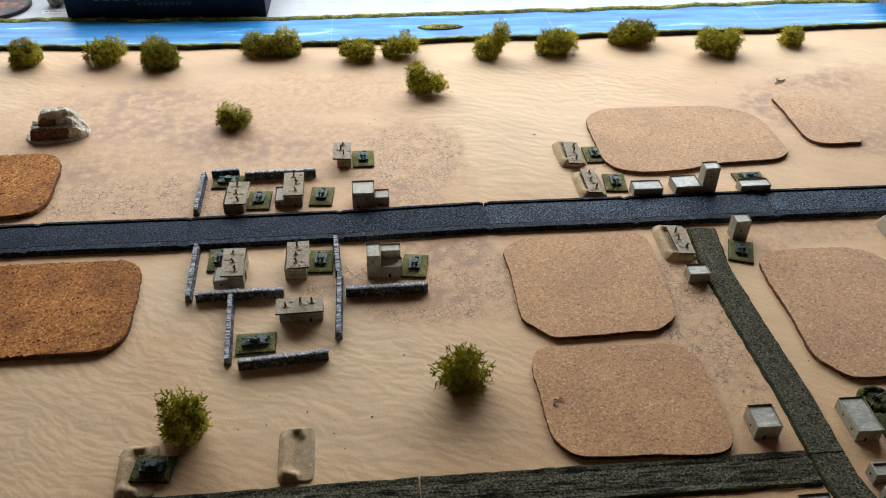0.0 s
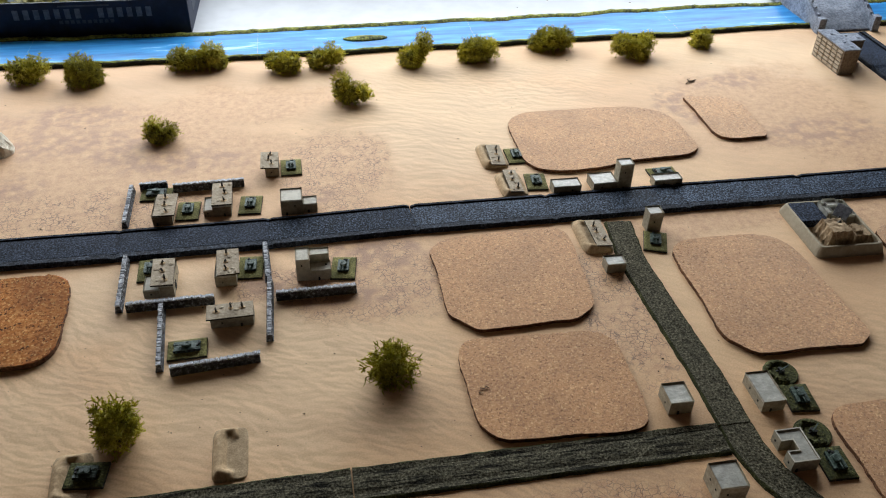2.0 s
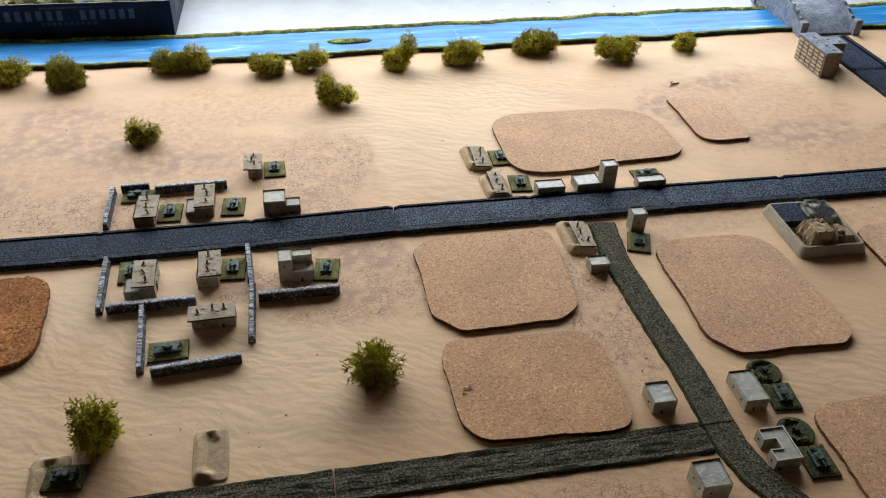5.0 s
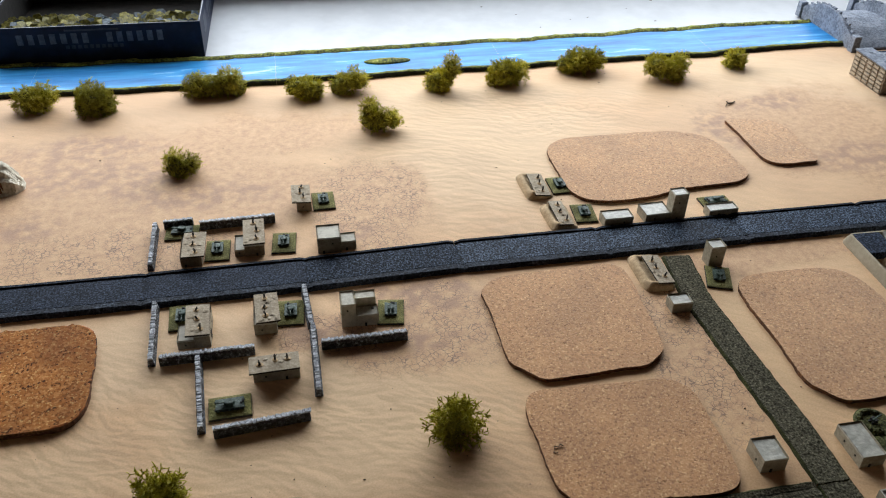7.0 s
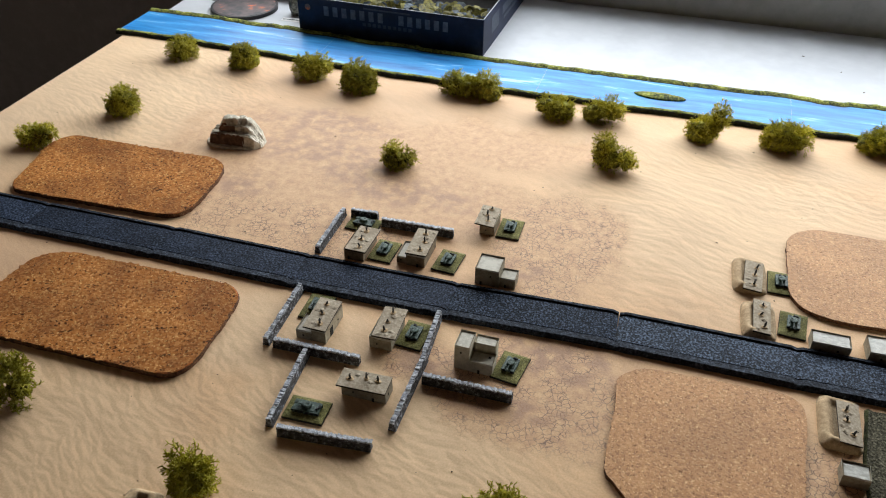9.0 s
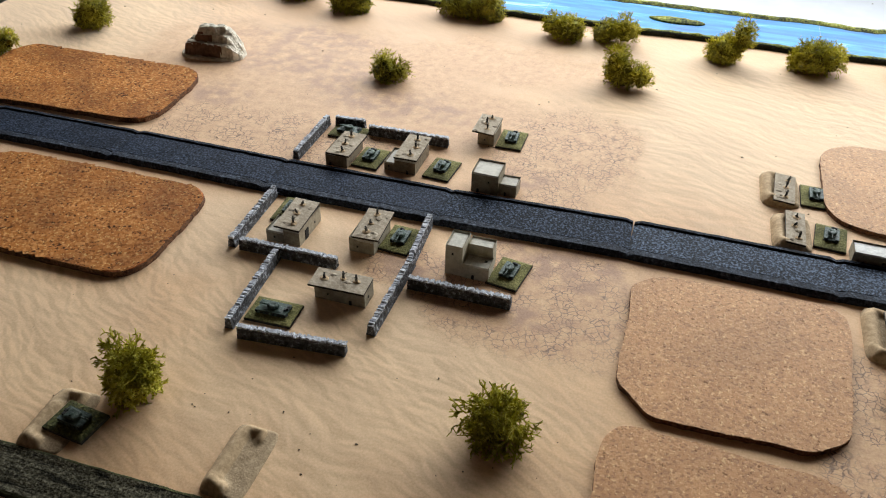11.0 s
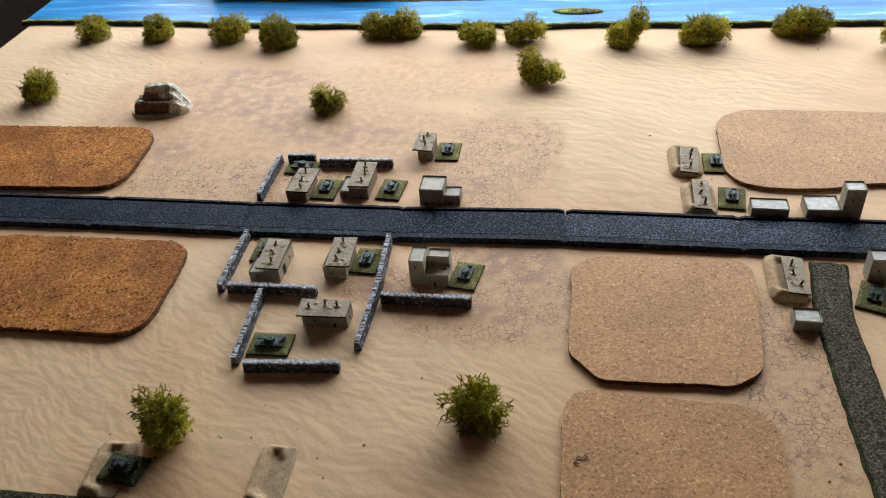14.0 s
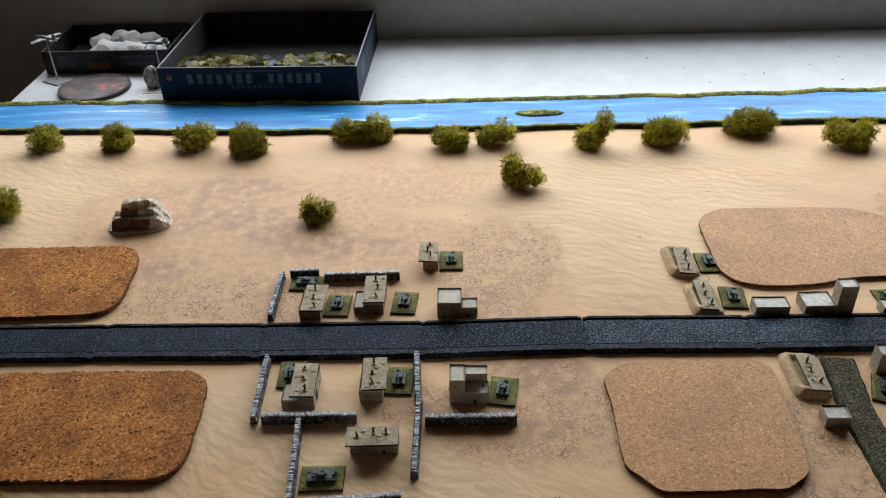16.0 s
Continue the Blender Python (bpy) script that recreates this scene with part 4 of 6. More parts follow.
house([(305, 329, 47, 66, 9.5), (329.2, 343, 46.5, 58, 28)], "sand-grey model house with a tall square tower", [(0, "s", 8, 3.5, 2, 2.4), (1, "s", 5, 18, 2, 2.6), (1, "s", 5, 0, 2.4, 5)], 2, EAST)
house([(366, 394, 45, 56.5, 9)], FLAT, [(0, "s", 9, 3.5, 2, 2.2)], 0, EAST)
house([(278.5, 295, -75.5, -63, 9.5)], FLAT, [], 0, EAST)
house([(333, 346, -24, -12, 20.5)], "tall narrow sand-grey model tower house", [(0, "s", 5, 10, 2, 2.6)], 0, EAST)
house([(271, 288, -232, -213, 11.5)], FLAT, [(0, "w", 7, 4, 2, 2.4), (0, "s", 6, 0, 2.6, 5)], 0, EAST)
house([(336, 353, -239, -210, 10)], FLAT, [(0, "w", 6, 4, 2, 2.4), (0, "w", 18, 4, 2, 2.4), (0, "s", 6, 0, 2.6, 5)], 0, EAST)
house([(273, 292, -306, -286, 15.5)], FLAT, [(0, "w", 4, 8, 2, 2.4), (0, "w", 12, 8, 2, 2.4), (0, "s", 5, 8, 2, 2.4), (0, "s", 8, 0, 2.6, 5)], 0, EAST)


def court_house(x, y, w, d, arm, gap, z):
    """One flat roof running round a small court that opens to the west."""
    h = thing("house", "sand-grey model house built round a small court", "house", x, y, 0, 0, EAST)

    def outline(k):
        return [(k, k), (w - k, k), (w - k, d - k), (k, d - k), (k, d - arm + k), (gap + k, d - arm + k), (gap + k, arm - k), (k, arm - k)]

    bm = bmesh.new()
    ring, inner, floor_ = ([bm.verts.new((u * MM, v * MM, q * MM)) for u, v in outline(k)] for k, q in ((0, z), (0.9, z), (0.9, z - 1.5)))
    base = [bm.verts.new((u * MM, v * MM, 0)) for u, v in outline(0)]
    for i in range(8):
        j = (i + 1) % 8
        bm.faces.new((base[i], base[j], ring[j], ring[i]))
        bm.faces.new((ring[i], ring[j], inner[j], inner[i])).material_index = 1
        bm.faces.new((inner[i], inner[j], floor_[j], floor_[i]))
    rough_up(bm, 0.2, 0.2, x)
    for v in base:
        v.co.z = 0
    part("house_body", bm, HOUSE, h).data.materials.append(PARAPET)
    bm = bmesh.new()
    slab(bm, outline(0.95), z - 2.0, z - 0.95)
    part("roof", bm, ROOF, h, "paler flat roof")
    for v in (4, d - 5):
        bm = bmesh.new()
        block(bm, -0.35, 0.4, v, v + 1.3, 4, 5.6, 0.1)
        part("window", bm, HOLE, h, "dark opening")
    bm = bmesh.new()
    block(bm, 3, 4.7, -0.35, 0.4, 0, 3.2, 0.1)
    part("door", bm, HOLE, h, "dark opening")


court_house(331, -290, 18.5, 27, 9.5, 8.5, 10)


def apartment(x, y):
    a = thing("apartment_block", "small tan model apartment block with stacked balconies", "building", x, y)
    for nm, b in (("house_body", (0, 20, 0, 62, 31)), ("house_body", (20.2, 46, 32, 52, 28.5))):
        bm = bmesh.new()
        block(bm, b[0], b[1], b[2], b[3], 0, b[4], 0.2)
        part(nm, bm, APARTMENT_WALL, a)
        bm = bmesh.new()
        block(bm, b[0] - 1.2, b[1] + 1.2, b[2] - 1.2, b[3] + 1.2, b[4] + 0.02, b[4] + 1.6, 0.2)
        part("roof", bm, GREYSTONE, a, "blue-grey flat roof slab")
    for col in range(5):
        for row in range(6):
            bm = bmesh.new()
            v = 2.0 + col * 12.0
            block(bm, -1.5, 0.2, v, v + 9.4, 2.6 + row * 4.7, 5.1 + row * 4.7, 0.15)
            part("balcony", bm, APARTMENT, a)
            bm = bmesh.new()
            block(bm, -0.5, 0.2, v + 0.6, v + 8.8, 5.2 + row * 4.7, 7.0 + row * 4.7)
            part("window", bm, RECESS, a)
    for u, v, z in ((13, 8, 32.6), (11, 22, 32.6), (9, 48, 32.6), (40, 38, 30.1), (28, 46, 30.1)):
        bm = bmesh.new()
        block(bm, u - 1.5, u + 1.5, v - 1.5, v + 1.5, z, z + 1.0, 0.2)
        part("roof_box", bm, GREYSTONE, a)


apartment(683, 258)


# ---- drystone walls ----
def stone_wall(x0, y0, x1, y1, seed):
    length = math.hypot(x1 - x0, y1 - y0)
    w = thing("stone_wall", "dark grey model drystone wall with pale drybrushed coping", "wall", x0, y0, 0, math.degrees(math.atan2(y1 - y0, x1 - x0)), "drystone walls")
    rng = random.Random(seed)
    bm = bmesh.new()
    block(bm, 0, length, -2.9, 2.9, 0, 1.2, 0.3, 0.2)
    for row in range(3):
        for side in (-1, 1):
            u = 0.0
            while u < length - 0.4:
                l = min(rng.uniform(1.9, 4.2), length - u)
                y = side * (1.2 - 0.26 * row)
                block(bm, u + 0.06, u + l - 0.06, y - 1.15 + rng.uniform(-0.12, 0.12), y + 1.15 + rng.uniform(-0.12, 0.12), 0.9 + row * 1.95, 3.0 + row * 1.95 + rng.uniform(-0.15, 0.15), 0.2)
                u += l
    part("stonework", bm, STONE, w)
    bm = bmesh.new()
    u = 0.2
    while u < length - 0.8:
        l = rng.uniform(0.75, 1.5)
        h = 7.9 + rng.uniform(-0.5, 0.6)
        vs = block(bm, u, u + l, -1.65 + rng.uniform(-0.35, 0.35), 1.65 + rng.uniform(-0.35, 0.35), 6.8, h, 0.0, 0.12)
        lean = rng.uniform(-0.5, 0.5) * MM
        for v in vs[4:]:
            v.co.x += lean
        u += l - 0.08
    part("coping", bm, COPING, w, "pale drybrushed coping stones on edge")


for i, seg in enumerate([(-125, 45, -126, 106), (-119, 106.5, -94, 107.5), (-88, 101, -23, 103), (-117, -5, -114.5, -70), (-109, -68, -42, -67), (-82, -71, -77, -140),
                         (-69, -143, -6, -137), (-3, -2, 0, -48), (1, -49, 1, -119), (6, -70, 70, -69)]):
    stone_wall(*seg, i + 3)


# ---- infantry stands and tanks ----
def figurine_mesh(kind, seed):
    """A crouching or standing toy soldier as one plain shape."""
    bm = bmesh.new()
    if kind == "stand":
        tube(bm, [(-0.6, 0, 0), (-0.5, 0, 1.6), (-0.2, 0, 3.0)], [0.5, 0.5, 0.6])
        tube(bm, [(0.7, 0.3, 0), (0.5, 0.2, 1.6), (0.2, 0, 3.0)], [0.5, 0.5, 0.6])
        tube(bm, [(0, 0, 2.8), (0, 0.1, 4.2), (0, 0.1, 5.3)], [0.85, 1.05, 0.7])
        ball(bm, 0, 0.2, 6.1, 0.75, 0.8, 0.75, 1)
        tube(bm, [(-0.9, 0.2, 4.7), (0.2, 1.3, 4.2), (1.0, 2.6, 4.5)], [0.4, 0.35, 0.2])
    else:
        tube(bm, [(-1.3, -0.6, 0.3), (-0.2, -0.3, 1.2), (0.4, 0.2, 1.5)], [0.55, 0.65, 0.75])
        tube(bm, [(1.2, -0.5, 0.2), (0.8, 0.1, 1.2), (0.3, 0.2, 1.6)], [0.45, 0.5, 0.7])
        tube(bm, [(0.2, 0.2, 1.4), (0.1, 0.6, 2.6), (0.1, 0.8, 3.4)], [0.85, 1.0, 0.65])
        ball(bm, 0.1, 1.0, 4.1, 0.72, 0.78, 0.7, 1)
        tube(bm, [(-0.7, 0.7, 2.8), (0.2, 1.9, 2.7), (0.6, 3.2, 2.9)], [0.4, 0.33, 0.2])
    rough_up(bm, 0.2, 0.7, seed)
    me = bpy.data.meshes.new("figurine")
    bm.to_mesh(me)
    bm.free()
    me.materials.append(FIGURE)
    return me


FIGURES = [figurine_mesh("stand", 1), figurine_mesh("kneel", 2), figurine_mesh("kneel", 3), figurine_mesh("stand", 4)]


def infantry_stand(x, y, z, w, d, turn, seed, tilt=0.0, where="on a house roof"):
    s = thing("infantry_stand", "textured brown card strip with dark toy soldiers " + where, "figure stand", group="infantry stands")
    s.matrix_world = pose(x * MM, y * MM, z * MM, 0, tilt, turn)
    rng = random.Random(seed)
    bm = bmesh.new()
    block(bm, -w / 2, w / 2, -d / 2, d / 2, 0.05, 1.5, 0.25)
    for f in bm.faces:
        f.material_index = 0 if f.normal.z > 0.5 else 1
    part("base", bm, STRIP, s).data.materials.append(CARD_EDGE)
    along_y = d > w
    bm = bmesh.new()
    for k in range(7):
        u, v = rng.uniform(-0.38, 0.38) * w, rng.uniform(-0.42, 0.42) * d
        ball(bm, u, v, 1.4, rng.uniform(1.4, 2.8), rng.uniform(1.4, 3.2), rng.uniform(0.5, 1.1), 1)
    rough_up(bm, 0.4, 0.4, seed)
    tagged(part("scatter", bm, STRIP, s), kind="stuff")
    n = 3
    for k in range(n):
        u = (k - (n - 1) / 2) * 0.30 * max(w, d) + rng.uniform(-1.4, 1.4)
        v = rng.uniform(-0.14, 0.14) * min(w, d)
        ob = new("figurine", FIGURES[(seed + k) % 4])
        lump = bmesh.new()
        ball(lump, v if along_y else u, u if along_y else v, 1.4, rng.uniform(2.2, 3.0), rng.uniform(2.0, 2.8), rng.uniform(0.6, 1.0), 2)
        rough_up(lump, 0.5, 0.5, seed + k)
        part("ground_lump", lump, BERM, s, "pale sculpted ground under a figure")
        ob.parent = s
        ob.matrix_basis = pose((v if along_y else u) * MM, (u if along_y else v) * MM, 1.4 * MM, 0, 0, rng.uniform(-60, 60) + (180 if rng.random() < 0.2 else 0)) @ Matrix.Scale(0.86, 4)


infantry_stand(-90, 61, 10.6, 18.5, 35, -1, 1)
infantry_stand(-41, 71, 11.6, 18, 37, 1, 2)
infantry_stand(1.5, 126, 11.1, 17, 30, 0, 3, 4)
infantry_stand(-82.5, -38.5, 11.7, 17.5, 35, 2, 4, 3)
infantry_stand(-32, -31, 10.6, 18, 34, 3, 5)
infantry_stand(-28, -93, 11.1, 35, 17, 2, 6)
infantry_stand(225, 118, 4.6, 14.5, 39, -2, 7, 4, "in a sandbagged trench")
infantry_stand(231.5, 68, 4.6, 13, 39, 0, 8, 4, "in a sandbagged trench")
infantry_stand(286.5, -26, 4.6, 14.5, 38, 0, 9, 4, "in a sandbagged trench")


def tank(x, y, turn, size=(20.5, 28.8), dark=False, seed=0, z=0.0, variant=0, long=15.0):
    t = thing("tank", "dark green model tank on a %sgreen flocked base" % ("dark " if dark else ""), "model tank", x, y, z, turn, "tanks on bases")
    w, d = size
    bm = bmesh.new()
    block(bm, -w / 2, w / 2, -d / 2, d / 2, 0, 1.7, 0.2, 0.15)
    b = part("base", bm, RIM, t, "thin dark-edged base")
    bm = bmesh.new()
    n = 12
    grid = [[bm.verts.new(((-w / 2 + 0.3 + (w - 0.6) * i / n) * MM, (-d / 2 + 0.3 + (d - 0.6) * j / n) * MM,
             (1.75 + (0.0 if i in (0, n) or j in (0, n) else 0.5 + 0.45 * noise.noise(Vector((i * 0.9 + seed, j * 0.9, seed))))) * MM)) for j in range(n + 1)] for i in range(n + 1)]
    for i in range(n):
        for j in range(n):
            bm.faces.new((grid[i][j], grid[i + 1][j], grid[i + 1][j + 1], grid[i][j + 1]))
    part("flock", bm, FLOCK_DARK if dark else FLOCK, b, "rough grass flock")
    L = long
    for s in (-1, 1):
        bm = bmesh.new()
        lane = 3.35
        out = [(-L / 2, 3.3), (-L / 2 + 1.6, 1.9), (L / 2 - 1.8, 1.9), (L / 2, 3.5), (L / 2 - 1.2, 4.4), (-L / 2 + 0.8, 4.4)]
        a = [bm.verts.new(((s * lane - 1.1) * MM, u * MM, v * MM)) for u, v in out]
        c = [bm.verts.new(((s * lane + 1.1) * MM, u * MM, v * MM)) for u, v in out]
        bm.faces.new(a)
        bm.faces.new(c[::-1])
        for k in range(6):
            bm.faces.new((a[k], c[k], c[(k + 1) % 6], a[(k + 1) % 6]))
        bmesh.ops.recalc_face_normals(bm, faces=bm.faces[:])
        tr = part("track", bm, RUNNING, t)
        for k in range(5):
            bm = bmesh.new()
            u = -L / 2 + 3 + k * (L - 5.4) / 4
            tube(bm, [(s * 4.3, u, 2.95), (s * 4.65, u, 2.95)], [0.95, 0.9], 8)
            part("road_wheel", bm, ARMOUR, tr)
    bm = bmesh.new()
    prof = [(-L / 2 + 0.4, 3.0), (-L / 2 + 0.4, 5.0), (L / 2 - 4.5, 5.2), (L / 2 - 0.2, 3.8), (L / 2 - 1.4, 2.6)]
    a = [bm.verts.new((-4.1 * MM, u * MM, v * MM)) for u, v in prof]
    c = [bm.verts.new((4.1 * MM, u * MM, v * MM)) for u, v in prof]
    bm.faces.new(a)
    bm.faces.new(c[::-1])
    for k in range(5):
        bm.faces.new((a[k], c[k], c[(k + 1) % 5], a[(k + 1) % 5]))
    bmesh.ops.recalc_face_normals(bm, faces=bm.faces[:])
    bmesh.ops.bevel(bm, geom=bm.edges[:], offset=0.55 * MM, segments=2, affect="EDGES")
    rough_up(bm, 0.35, 0.5, seed)
    part("hull", bm, ARMOUR, t)
    for sgn in (-1, 1):
        bm = bmesh.new()
        block(bm, sgn * 3.5 - 1.25, sgn * 3.5 + 1.25, -L / 2 + 0.4, L / 2 - 0.6, 4.45, 4.95, 0.15)
        rough_up(bm, 0.2, 0.6, seed + sgn)
        part("fender", bm, ARMOUR, t)
    bm = bmesh.new()
    rng = random.Random(seed + 40)
    for k in range(3):
        u = rng.uniform(-2.4, 2.4)
        v = -L / 2 + rng.uniform(0.9, 2.4)
        block(bm, u - 0.9, u + 0.9, v - 0.7, v + 0.7, 4.9, 5.9 + rng.uniform(0, 0.5), 0.25)
    part("stowage", bm, RUNNING, t, "stowed boxes on the engine deck")
    bm = bmesh.new()
    if variant == 0:
        ring = [(3.3 * math.cos(a) * (1.0 if math.sin(a) < 0 else 0.85), 3.6 * math.sin(a)) for a in (2 * math.pi * k / 10 for k in range(10))]
        slab(bm, ring, 5.0, 7.2, 0.9)
    else:
        slab(bm, rounded([(-3.4, -4.0), (3.4, -4.0), (2.6, 3.4), (-2.6, 3.4)], [1, 1, 1.4, 1.4], 2), 5.0, 7.0, 0.6)
    tu = part("turret", bm, ARMOUR, t)
    bm = bmesh.new()
    tube(bm, [(0, 3.0, 6.2), (0, 5.0, 6.3), (0, 8.6, 6.5)], [0.65, 0.45, 0.38], 6)
    part("gun_barrel", bm, ARMOUR, tu)
    bm = bmesh.new()
    tube(bm, [(1.2, -0.8, 6.8), (1.2, -0.8, 7.5)], [1.0, 0.85], 8)
    part("hatch", bm, ARMOUR, tu)
    return t


tank(-103, 95.5, 88, seed=1, long=18.5)
tank(-72, 64, 178, seed=2)
tank(-16.5, 66.5, 176, seed=3)
tank(21.5, 128, 181, seed=4)
tank(-96, -20, 182, seed=5)
tank(-14.5, -27.5, 177, seed=6)
tank(61.5, -39, 172, seed=7)
tank(-59, -119.5, 92, seed=8, long=20)
tank(247, 120.5, 180, seed=9)
tank(255, 70, 175, seed=10)
tank(384, 68.5, 272, seed=11, long=20)
tank(335, -39.5, 160, seed=12, variant=1)
tank(368.5, -231, 175, (20.5, 25), True, 13)
tank(363, -288, 178, (20.5, 26), True, 14)
tank(-112, -227.5, 264, (20, 25), True, 15, 1.2, 1)


def berm_path(bm, pts, radii, heights, seed):
    """A soft bank of earth along points in millimetres."""
    dense, rs, hs = [], [], []
    for i in range(len(pts) - 1):
        for k in range(6):
            u = k / 6
            dense.append(Vector(pts[i]).lerp(Vector(pts[i + 1]), u))
            rs.append(radii[i] * (1 - u) + radii[i + 1] * u)
            hs.append(heights[i] * (1 - u) + heights[i + 1] * u)
    dense.append(Vector(pts[-1]))
    rs.append(radii[-1])
    hs.append(heights[-1])
    m = 9
    rows = []
    for i, p in enumerate(dense):
        d = (dense[min(i + 1, len(dense) - 1)] - dense[max(i - 1, 0)]).normalized()
        s = Vector((-d.y, d.x))
        left = min(i, len(dense) - 1 - i)
        end = (0.08, 0.38, 0.62, 0.80, 0.92)[left] if left < 5 else 1.0
        row = []
        for k in range(m):
            a = math.pi * k / (m - 1)
            q = p + s * math.cos(a) * rs[i] * 1.15 * end
            z = math.sin(a) ** 1.35 * hs[i] * end + 0.4 * noise.noise(Vector((q.x * 0.3, q.y * 0.3, seed)))
            row.append(bm.verts.new((q.x * MM, q.y * MM, max(0.1, z + 0.3) * MM)))
        rows.append(row)
    for a, b in zip(rows, rows[1:]):
        for k in range(m - 1):
            bm.faces.new((a[k], b[k], b[k + 1], a[k + 1]))
    bm.faces.new(rows[0])
    bm.faces.new(rows[-1][::-1])
    bmesh.ops.recalc_face_normals(bm, faces=bm.faces[:])


def gun_disc(x, y, r, seed):
    g = thing("gun_emplacement", "dark green round flocked base with a small gun", "model gun", x, y, 0, 20 * seed, "guns on round bases")
    bm = bmesh.new()
    slab(bm, [(r * math.cos(a), r * math.sin(a)) for a in (2 * math.pi * k / 28 for k in range(28))], 0, 2.0, 0.5)
    part("base", bm, FLOCK_DARK, g)
    bm = bmesh.new()
    berm_path(bm, [((r - 3) * math.cos(a), (r - 3) * math.sin(a)) for a in (2 * math.pi * k / 12 for k in range(10))], [2.6] * 10, [3.6, 3.0, 4.0, 3.4, 4.2, 3.2, 4.0, 3.0, 3.8, 3.0], seed)
    rough_up(bm, 0.9, 0.5, seed)
    part("berm", bm, FLOCK_DARK, g)
    bm = bmesh.new()
    tube(bm, [(-3, -1, 2), (0, 0, 3.4)], [0.5, 0.7])
    tube(bm, [(-3, 2, 2), (0, 0, 3.4)], [0.5, 0.7])
    block(bm, -1.4, 1.4, -2.4, 2.4, 2, 4.8, 0.4)
    part("carriage", bm, RUNNING, g)
    bm = bmesh.new()
    tube(bm, [(-1.5, 0, 4.2), (2, 0, 4.7), (7, 0, 5.4)], [0.8, 0.55, 0.4])
    part("gun_barrel", bm, ARMOUR, g)


gun_disc(367.5, -206, 12.5, 1)
gun_disc(361.5, -262.5, 12.5, 2)


# ---- sandbagged positions ----
def earthwork(bm, w, d, path, seed, floor=1.7):
    """A low plate with eased corners and soft banks along path: x, y, half width, height."""
    nu, nv = 26, 40
    segs = list(zip(path, path[1:]))
    rows = []
    for i in range(nu + 1):
        row = []
        for j in range(nv + 1):
            u, v = 2 * i / nu - 1, 2 * j / nv - 1
            x = w / 2 * u * math.sqrt(1 - 0.24 * v ** 8)
            y = d / 2 * v * math.sqrt(1 - 0.14 * u ** 8)
            rim = i in (0, nu) or j in (0, nv)
            bank = 0.0
            for (ax, ay, ar, ah), (bx, by, br, bh) in segs:
                ex, ey = bx - ax, by - ay
                k = min(1.0, max(0.0, ((x - ax) * ex + (y - ay) * ey) / (ex * ex + ey * ey)))
                q = math.hypot(x - ax - k * ex, y - ay - k * ey) / (ar + k * (br - ar))
                bank = max(bank, (ah + k * (bh - ah)) * math.exp(-1.1 * q ** 2.6))
            z = floor + bank + 0.3 * noise.noise(Vector((x * 0.25, y * 0.25, seed))) + 0.18 * noise.noise(Vector((x * 0.8, y * 0.8, seed)))
            edge = min(w / 2 * (1 - abs(u)), d / 2 * (1 - abs(v)))
            row.append((bm.verts.new((x * MM, y * MM, 0 if rim else z * min(1.0, 0.62 + 0.3 * edge) * MM)), bank))
        rows.append(row)
    for r0, r1 in zip(rows, rows[1:]):
        for j in range(nv):
            q = (r0[j], r1[j], r1[j + 1], r0[j + 1])
            f = bm.faces.new([v for v, _ in q])
            f.smooth = True
            f.material_index = 1 if sum(h for _, h in q) < 2.4 else 0


def emplacement(x, y, w, d, turn, seed, label, bank=4.6):
    e = thing("trench_position", label, "fieldwork", x, y, 0, turn, "dug-in positions")
    bm = bmesh.new()
    earthwork(bm, w, d, [(w / 2 - 6, d / 2 - 4.5, 3.0, bank * 0.3), (-w / 2 + 7, d / 2 - 4.5, 3.6, bank * 0.7), (-w / 2 + 4.6, d / 2 - 10, 3.8, bank * 0.75), (-w / 2 + 4.6, -d / 2 + 9, 4.0, bank * 0.85),
                         (-w / 2 + 7, -d / 2 + 5, 4.4, bank * 1.15), (w / 2 - 6, -d / 2 + 4.2, 3.4, bank * 0.6)], seed)
    part("earth_bank", bm, BERM, e, "smooth sandy earth bank").data.materials.append(GRIT)


DUG = "sandy earth bank fieldwork holding an infantry stand"
emplacement(222.5, 123, 27, 45, 2, 1, DUG)
emplacement(230, 67.5, 26, 42, 2, 2, DUG)
emplacement(282, -24, 28, 48, 0, 3, DUG)


def gun_pit(x, y, w, d, turn, seed, label):
    e = thing("gun_pit", label, "fieldwork", x, y, 0, turn, "dug-in positions")
    bm = bmesh.new()
    earthwork(bm, w, d, [(w / 2 - 8, d / 2 - 8, 2.2, 1.6), (w / 2 - 9, d / 2 - 4, 2.4, 2.6), (-w / 2 + 7.5, d / 2 - 4, 3.0, 3.2), (-w / 2 + 5.2, d / 2 - 10, 3.6, 3.4), (-w / 2 + 5.0, -d / 2 + 12, 3.8, 3.4),
                         (-w / 2 + 5.6, -d / 2 + 6, 4.2, 4.6), (-w / 2 + 10, -d / 2 + 4.6, 3.6, 3.6)], seed, 1.1)
    part("earth_bank", bm, BERM, e, "smooth sandy earth bank").data.materials.append(GRIT)


gun_pit(-24.5, -222, 23, 44, 1, 4, "empty sandy gun pit with a raised earth bank")
gun_pit(-122, -228, 25, 41, 4, 5, "sandy gun pit with a dark tank standing in it")


